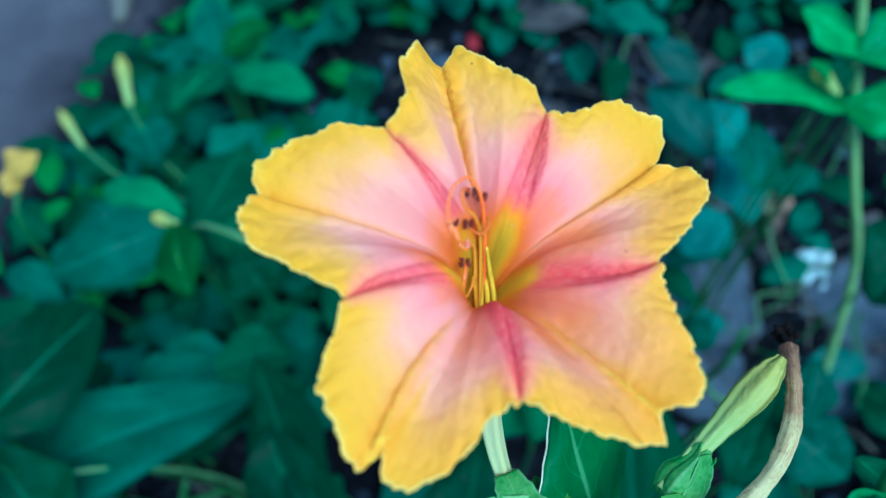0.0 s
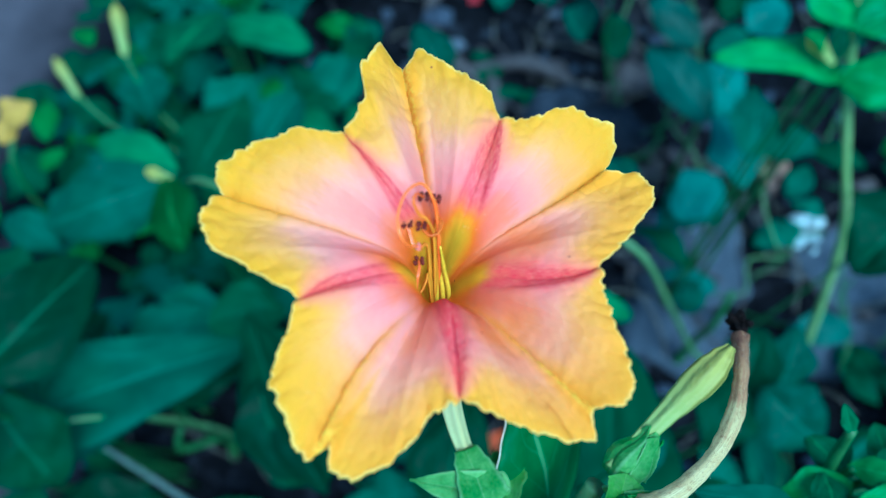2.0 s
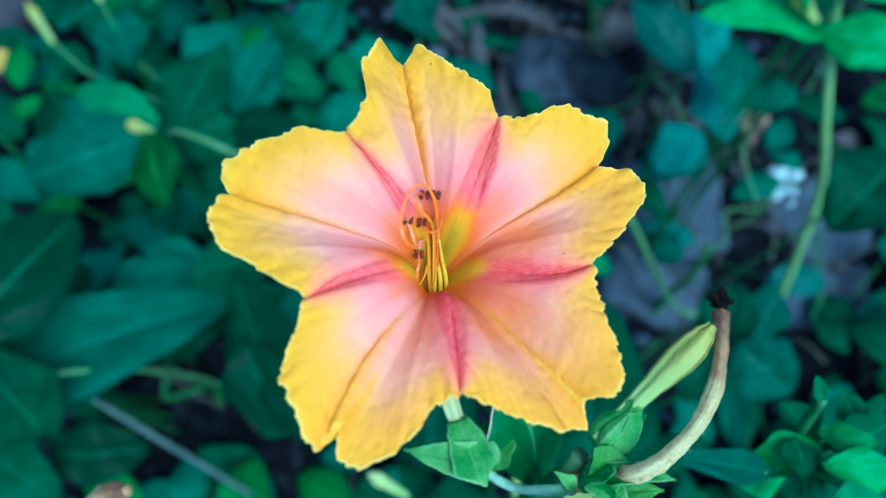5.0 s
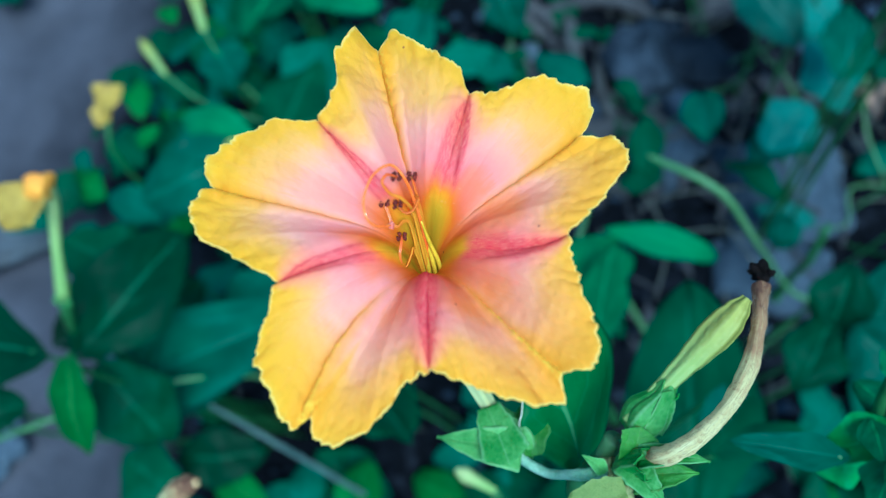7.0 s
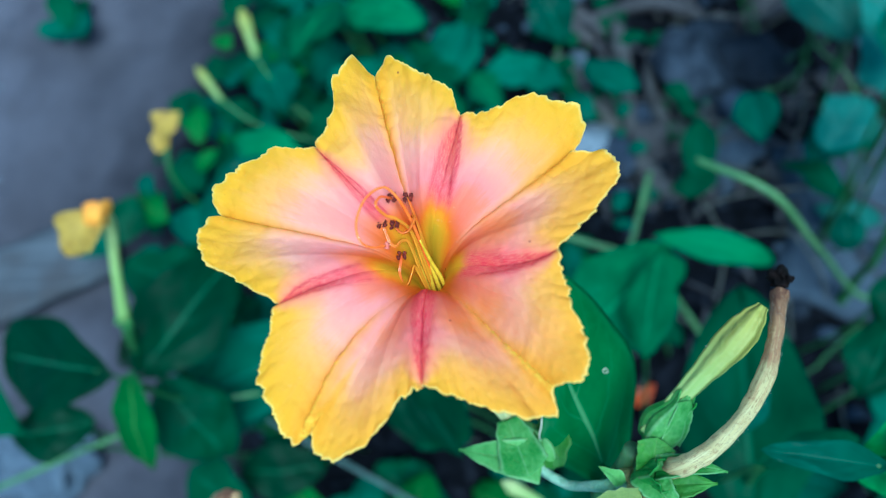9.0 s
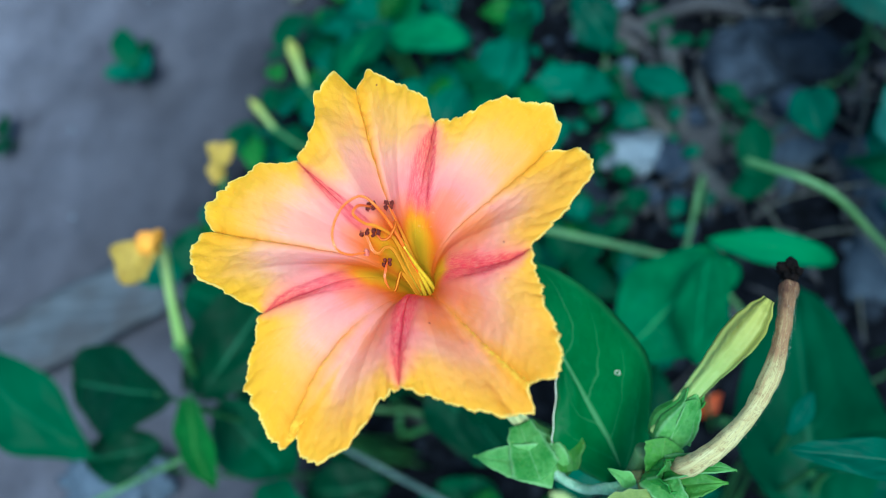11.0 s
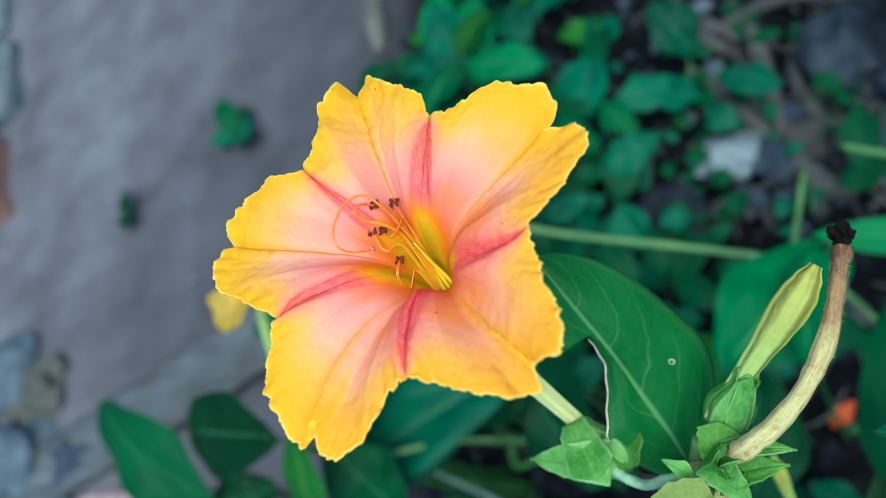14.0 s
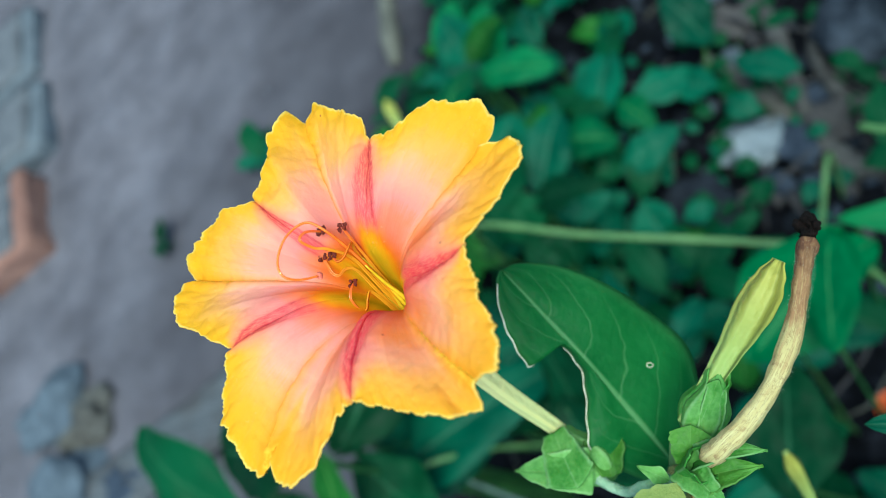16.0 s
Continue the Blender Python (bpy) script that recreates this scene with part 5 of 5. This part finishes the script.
WEED_B = [(-551, 356, 8, -552, 384, 14, 16), (-551, 356, 8, -543, 338, 14, 16), (-552, 356, 6, -566, 350, 8, 12)]
bush("path_weed", WEED_A, (-410, 402), "small dark weed growing on the trodden path", [LEAF, LEAF_BLUE], 15, 1.2, 0.7)
bush("path_weed", WEED_B, (-551, 356), "tiny weed seedling on the bare path", [LEAF], 16, 0.9, 0.7)

# ---- stones and rubble ----
STONES = [
    ("stone", (9, 250, 10), (24, 19, 15), STONE_WHITE, "whitish angular stone on dark earth", 1),
    ("stone", (34, 238, 10), (20, 16, 12), STONE, "grey stone beside a white one", 2),
    ("stone", (-36, 213, 10), (34, 26, 17), STONE_DARK, "flat dark grey stone among leaves", 3),
    ("stone", (84, 290, 16), (32, 38, 26), ROCK, "dark rounded rock half hidden in litter", 4),
    ("stone", (104, 268, 10), (22, 18, 14), STONE, "grey broken rock among dead leaves", 10),
    ("stone", (92, 322, 10), (24, 18, 15), STONE_DARK, "dark angular rock on the earth", 11),
    ("stone", (52, 268, 8), (13, 11, 9), STONE, "small grey angular stone", 12),
    ("stone", (14, 218, 7), (12, 10, 8), STONE, "small grey angular stone", 13),
    ("stone", (120, 300, 14), (30, 24, 18), STONE_DARK, "dark rock on the earth", 5),
    ("stone", (-628, 188, 12), (40, 30, 20), TWIG, "brownish lump of rubble on the path", 6),
    ("stone", (-655, 130, 12), (70, 52, 26), SLAB, "pale chunk of broken cement", 7),
    ("stone", (-580, 120, 10), (34, 28, 16), STONE, "grey rubble stone on the path", 8),
    ("stone", (-700, 215, 10), (56, 40, 20), SLAB, "pale rubble stone on the path", 9),
    ("stone", (-372, 50, 8), (44, 30, 15), SLAB, "pale bluish stone beneath the leaves", 16),
    ("stone", (-255, 108, 5), (22, 17, 10), STONE, "grey stone beneath the leaves", 17),
    ("stone", (-652, 178, 4), (24, 18, 10), STONE_DARK, "dark stone wedged in pale rubble", 14),
    ("stone", (-590, 60, 8), (46, 32, 18), SLAB, "pale rubble stone on the path", 15),
]
for nm_, c, s, m, lb, sd_ in STONES:
    alone(nm_, lump(c, s, sd_, 0.24 if c[0] > -300 else 0.5, 4), m, lb, "stone", "stones and rubble on the ground")
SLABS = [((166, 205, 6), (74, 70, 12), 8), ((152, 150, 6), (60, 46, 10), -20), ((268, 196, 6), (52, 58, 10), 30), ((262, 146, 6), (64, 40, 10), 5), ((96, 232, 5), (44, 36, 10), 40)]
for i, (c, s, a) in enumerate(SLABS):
    alone("stone_slab", block(c, s, (3, -4, a), 2.5, 2.2, i), SLAB_SHADED, "flat grey piece of broken stone on the earth", "stone", "stones and rubble on the ground")

# ---- bricks, board and litter along the path ----
def brick(c, size, turn, tall, label, top, clay):
    ob = thing("brick", c[0], c[1], 0, label, "brick", "bricks edging the path")
    part("clay_body", block((c[0], c[1], tall - 30), (*size, 58), (0, 0, turn), 4, 1.4, c[0]), clay, ob)
    part("mortar_skin", block((c[0], c[1], tall), (size[0] - 34, size[1] - 14, 10), (0, 0, turn), 2, 1.2, c[1]), top, ob, "crust of grey mortar")
    return ob


brick((-826, 455), (105, 125), 20, 38, "red brick with a pale mortar top beside the path", CEMENT, BRICK)
brick((-862, 612), (120, 120), 12, 24, "dusty grey-brown brick in the path edging", CEMENT, WOOD)
brick((-916, 760), (120, 140), 16, 24, "dusty grey brick at the end of the edging", CEMENT, WOOD)
alone("board", block((-490, 150, 12), (330, 56, 14), (2, 0, 20), 2, 1.8, 5, 8), BOARD, "weathered grey wooden board lying on the path", "board")


def crumpled(c, size, seed):
    bm = bmesh.new()
    bmesh.ops.create_grid(bm, x_segments=26, y_segments=26, size=1.0)
    for v in bm.verts:
        p = Vector((v.co.x * 2.1 + seed, v.co.y * 2.1, seed))
        h = abs(noise.noise(p)) * 0.9 + abs(noise.noise(p * 2.7)) * 0.35
        v.co = Vector((c[0] + (v.co.x + 0.25 * noise.noise(p + Vector((4, 0, 0)))) * size[0], c[1] + (v.co.y + 0.25 * noise.noise(p + Vector((0, 8, 0)))) * size[1], c[2] + h * size[2]))
    return bm


alone("wrapper", crumpled((-530, 62, 3), (34, 26, 22), 3), LITTER, "crumpled pinkish white plastic wrapper", "litter")
alone("paper_scrap", crumpled((250, 221, 4), (12, 15, 12), 5), WHITE, "small curled white scrap on the ground", "litter")
alone("fallen_petal", blade((30, 76, 6), (43, 87, 9), 10, (0, -0.2, 1), 0.2, 0.2, 0.12, 0.5, seed=77), FALLEN, "small red-orange petal fallen on the earth", "petal")
alone("red_scrap", crumpled((24, 421, 4), (4, 7, 6), 7), RED, "tiny red scrap on dark earth", "litter")

DRY_LEAVES = [((24, 322, 6), (30, 262, 8), 20, (0.5, 0, 1)), ((60, 236, 6), (38, 262, 12), 26, (0, 0, 1)), ((48, 436, 10), (138, 434, 12), 34, (0, -0.2, 1)), ((230, 276, 8), (228, 250, 14), 22, (-0.3, 0, 1)),
              ((66, 225, 4), (90, 205, 10), 26, (0, 0, 1)), ((20, 330, 5), (-10, 360, 6), 24, (0, 0, 1)), ((120, 330, 4), (160, 350, 8), 26, (0, 0, 1))]
for i, (b, t, w, up) in enumerate(DRY_LEAVES):
    alone("dry_leaf", blade(b, t, w, up, 0.18, 0.3, 0.12, 0.45, seed=300 + i), FADED if i == 3 else DRY, "curled tan dead leaf lying on the earth" if i == 3 else "curled brown dead leaf lying on the earth", "dead leaf", "dead leaves on the ground")


# ---- low herbs and small debris nobody could count ----
def joined(name, bms, mats, label, category):
    vs, fs, uvs, mi = [], [], [], []
    for bm, k in bms:
        uvl = bm.loops.layers.uv.get("UVMap")
        bm.verts.index_update()
        o = len(vs)
        vs += [tuple(v.co / 1000) for v in bm.verts]
        for fc in bm.faces:
            fs.append([v.index + o for v in fc.verts])
            uvs += [tuple(lp[uvl].uv) if uvl else (0.5, 0.5) for lp in fc.loops]
            mi.append(k)
        bm.free()
    me = bpy.data.meshes.new(name)
    me.from_pydata(vs, [], fs)
    for m in mats:
        me.materials.append(m)
    lay = me.uv_layers.new(name="UVMap")
    lay.data.foreach_set("uv", [c for uv in uvs for c in uv])
    for p, k in zip(me.polygons, mi):
        p.material_index, p.use_smooth = k, True
    return tagged(new(name, me), label, category, kind="stuff")


def in_herbs(x, y):
    """Green growth keeps to this side of the path and leaves the stony patch bare."""
    if ((x - 40) / 400) ** 2 + ((y - 240) / 360) ** 2 + 0.7 * noise.noise(Vector((x * 0.008, y * 0.008, 4))) > 1:
        return False
    if -x + 0.42 * y > 380 or (y < 170 and x < -190):
        return False
    if ((x - 165) / 160) ** 2 + ((y - 235) / 175) ** 2 + 0.5 * noise.noise(Vector((x * 0.02, y * 0.02, 2))) < 1 and x > -10:
        return noise.noise(Vector((x * 0.03, y * 0.03, 5))) > 0.38
    if -170 < x < -30 and 20 < y < 118:
        return False
    if x > -45 and 190 < y < 420 and noise.noise(Vector((x * 0.03, y * 0.03, 9))) < 0.3:
        return False
    if -130 < x <= -45 and 190 < y < 420 and noise.noise(Vector((x * 0.025, y * 0.025, 9))) < -0.05:
        return False
    if 40 < x < 190 and -20 < y < 150:
        return noise.noise(Vector((x * 0.02, y * 0.02, 5))) > 0.2
    return True


rh = random.Random(77)
herbs = []
while len(herbs) < 1000:
    x, y = rh.uniform(-400, 520), rh.uniform(-160, 680)
    if not in_herbs(x, y):
        continue
    z0 = rh.uniform(8, 75)
    a = rh.uniform(0, 6.28)
    ln = rh.uniform(16, 40)
    d = Vector((math.cos(a), math.sin(a), rh.uniform(-0.4, 0.25))) * ln
    herbs.append((blade((x, y, z0), (x + d.x, y + d.y, z0 + d.z), ln * rh.uniform(0.55, 0.85), (rh.uniform(-0.4, 0.4), rh.uniform(-0.5, 0.3), 1), rh.uniform(0.05, 0.2), rh.uniform(0, 0.25), 0.08, rh.uniform(0.38, 0.5), seed=len(herbs), na=9, nw=3, sharp=0.7, blunt=0.5), rh.choice((0, 0, 0, 0, 0, 1, 1, 1, 1, 2))))
while len(herbs) < 1090:
    x, y = rh.gauss(-15, 45), rh.gauss(235, 45)
    z0, a, ln = rh.uniform(6, 30), rh.uniform(0, 6.28), rh.uniform(8, 17)
    herbs.append((blade((x, y, z0), (x + ln * math.cos(a), y + ln * math.sin(a), z0 + rh.uniform(-3, 4)), ln * rh.uniform(0.6, 0.9), (rh.uniform(-0.4, 0.4), rh.uniform(-0.5, 0.3), 1), 0.12, 0.15, 0.08, 0.45, seed=len(herbs), na=8, nw=3, sharp=0.7, blunt=0.5), rh.choice((0, 0, 1))))
herbs = [(bm, k) for bm, k in herbs if min(math.hypot(v.co.x - 36, v.co.y - 78) for v in bm.verts) > 20]    # a bare spot round the fallen petal
joined("undergrowth", herbs, [LEAF, LEAF_BLUE, LEAF_LIME], "dense low green herbs covering the earth", "undergrowth")
grit = []
for i in range(520):
    x, y = rh.uniform(-260, 330), rh.uniform(20, 560)
    if i % 6 == 0:
        x, y = rh.uniform(-1000, -200), rh.uniform(60, 1000)
    on_path = -x + 0.42 * y > 430
    r = rh.uniform(1.0, 2.6) if on_path else rh.uniform(1.5, 6.5)
    grit.append((lump((x, y, r * 0.4 + 1000 * ground_height(x / 1000, y / 1000)), (r * rh.uniform(0.8, 1.6), r, r * 0.7), i, 0.3, 1), (1 if rh.random() < 0.6 else 2) if on_path else (0 if rh.random() < 0.7 else (1 if rh.random() < 0.93 else 2))))
for i in range(90):
    x, y = rh.uniform(-200, 330), rh.uniform(60, 520)
    a, ln = rh.uniform(0, 6.28), rh.uniform(15, 60)
    p = Vector((x, y, 4 + 1000 * ground_height(x / 1000, y / 1000)))
    d = Vector((math.cos(a), math.sin(a), rh.uniform(0, 0.2))) * ln
    grit.append((sweep([p, p + d * 0.5 + Vector((rh.uniform(-4, 4), rh.uniform(-4, 4), 3)), p + d], [rh.uniform(0.4, 1.2), 0.7, 0.4], 5, 3), 3))
for i in range(190):
    x, y = rh.gauss(95, 75), rh.gauss(285, 80)
    r = rh.uniform(2, 7) * (1.5 if rh.random() < 0.15 else 1)
    grit.append((lump((x, y, r * 0.35 + 1000 * ground_height(x / 1000, y / 1000)), (r * rh.uniform(0.8, 1.7), r, r * 0.7), 600 + i, 0.35, 2), rh.choice((0, 0, 0, 0, 1, 4, 5))))
for i in range(80):
    x, y = rh.gauss(120, 90), rh.gauss(270, 90)
    a, ln = rh.uniform(0, 6.28), rh.uniform(15, 80)
    p = Vector((x, y, 9 + 1000 * ground_height(x / 1000, y / 1000)))
    d = Vector((math.cos(a), math.sin(a), rh.uniform(-0.05, 0.2))) * ln
    grit.append((sweep([p, p + d * 0.5 + Vector((rh.uniform(-7, 7), rh.uniform(-7, 7), 5)), p + d], [rh.uniform(0.5, 1.4), 0.8, 0.5], 5, 3), rh.choice((3, 5, 5))))
for i in range(70):
    x, y = rh.gauss(100, 80), rh.gauss(285, 80)
    a, ln = rh.uniform(0, 6.28), rh.uniform(10, 26)
    z = 5 + 1000 * ground_height(x / 1000, y / 1000)
    grit.append((blade((x, y, z), (x + ln * math.cos(a), y + ln * math.sin(a), z + rh.uniform(0, 8)), ln * rh.uniform(0.3, 0.6), (rh.uniform(-0.6, 0.6), rh.uniform(-0.6, 0.6), 1), 0.2, 0.3, 0.15, 0.45, seed=900 + i, na=8, nw=3), 5))
for i in range(30):
    x, y = rh.uniform(110, 330), rh.uniform(110, 360)
    a, ln = rh.uniform(0, 6.28), rh.uniform(40, 120)
    p = Vector((x, y, rh.uniform(6, 30) + 1000 * ground_height(x / 1000, y / 1000)))
    d = Vector((math.cos(a), math.sin(a), rh.uniform(-0.05, 0.25))) * ln
    grit.append((sweep([p, p + d * 0.35 + Vector((rh.uniform(-10, 10), rh.uniform(-10, 10), 8)), p + d * 0.7 + Vector((rh.uniform(-10, 10), rh.uniform(-10, 10), 6)), p + d], [rh.uniform(0.6, 1.1), 0.8, 0.5], 5, 4), rh.choice((3, 6, 7, 7))))
joined("debris", grit, [STONE_DARK, STONE, STONE_WHITE, STRAW, SLAB, DRY, STEM_PALE, STEM], "grit, pebbles and dry straw scattered over the earth", "debris")
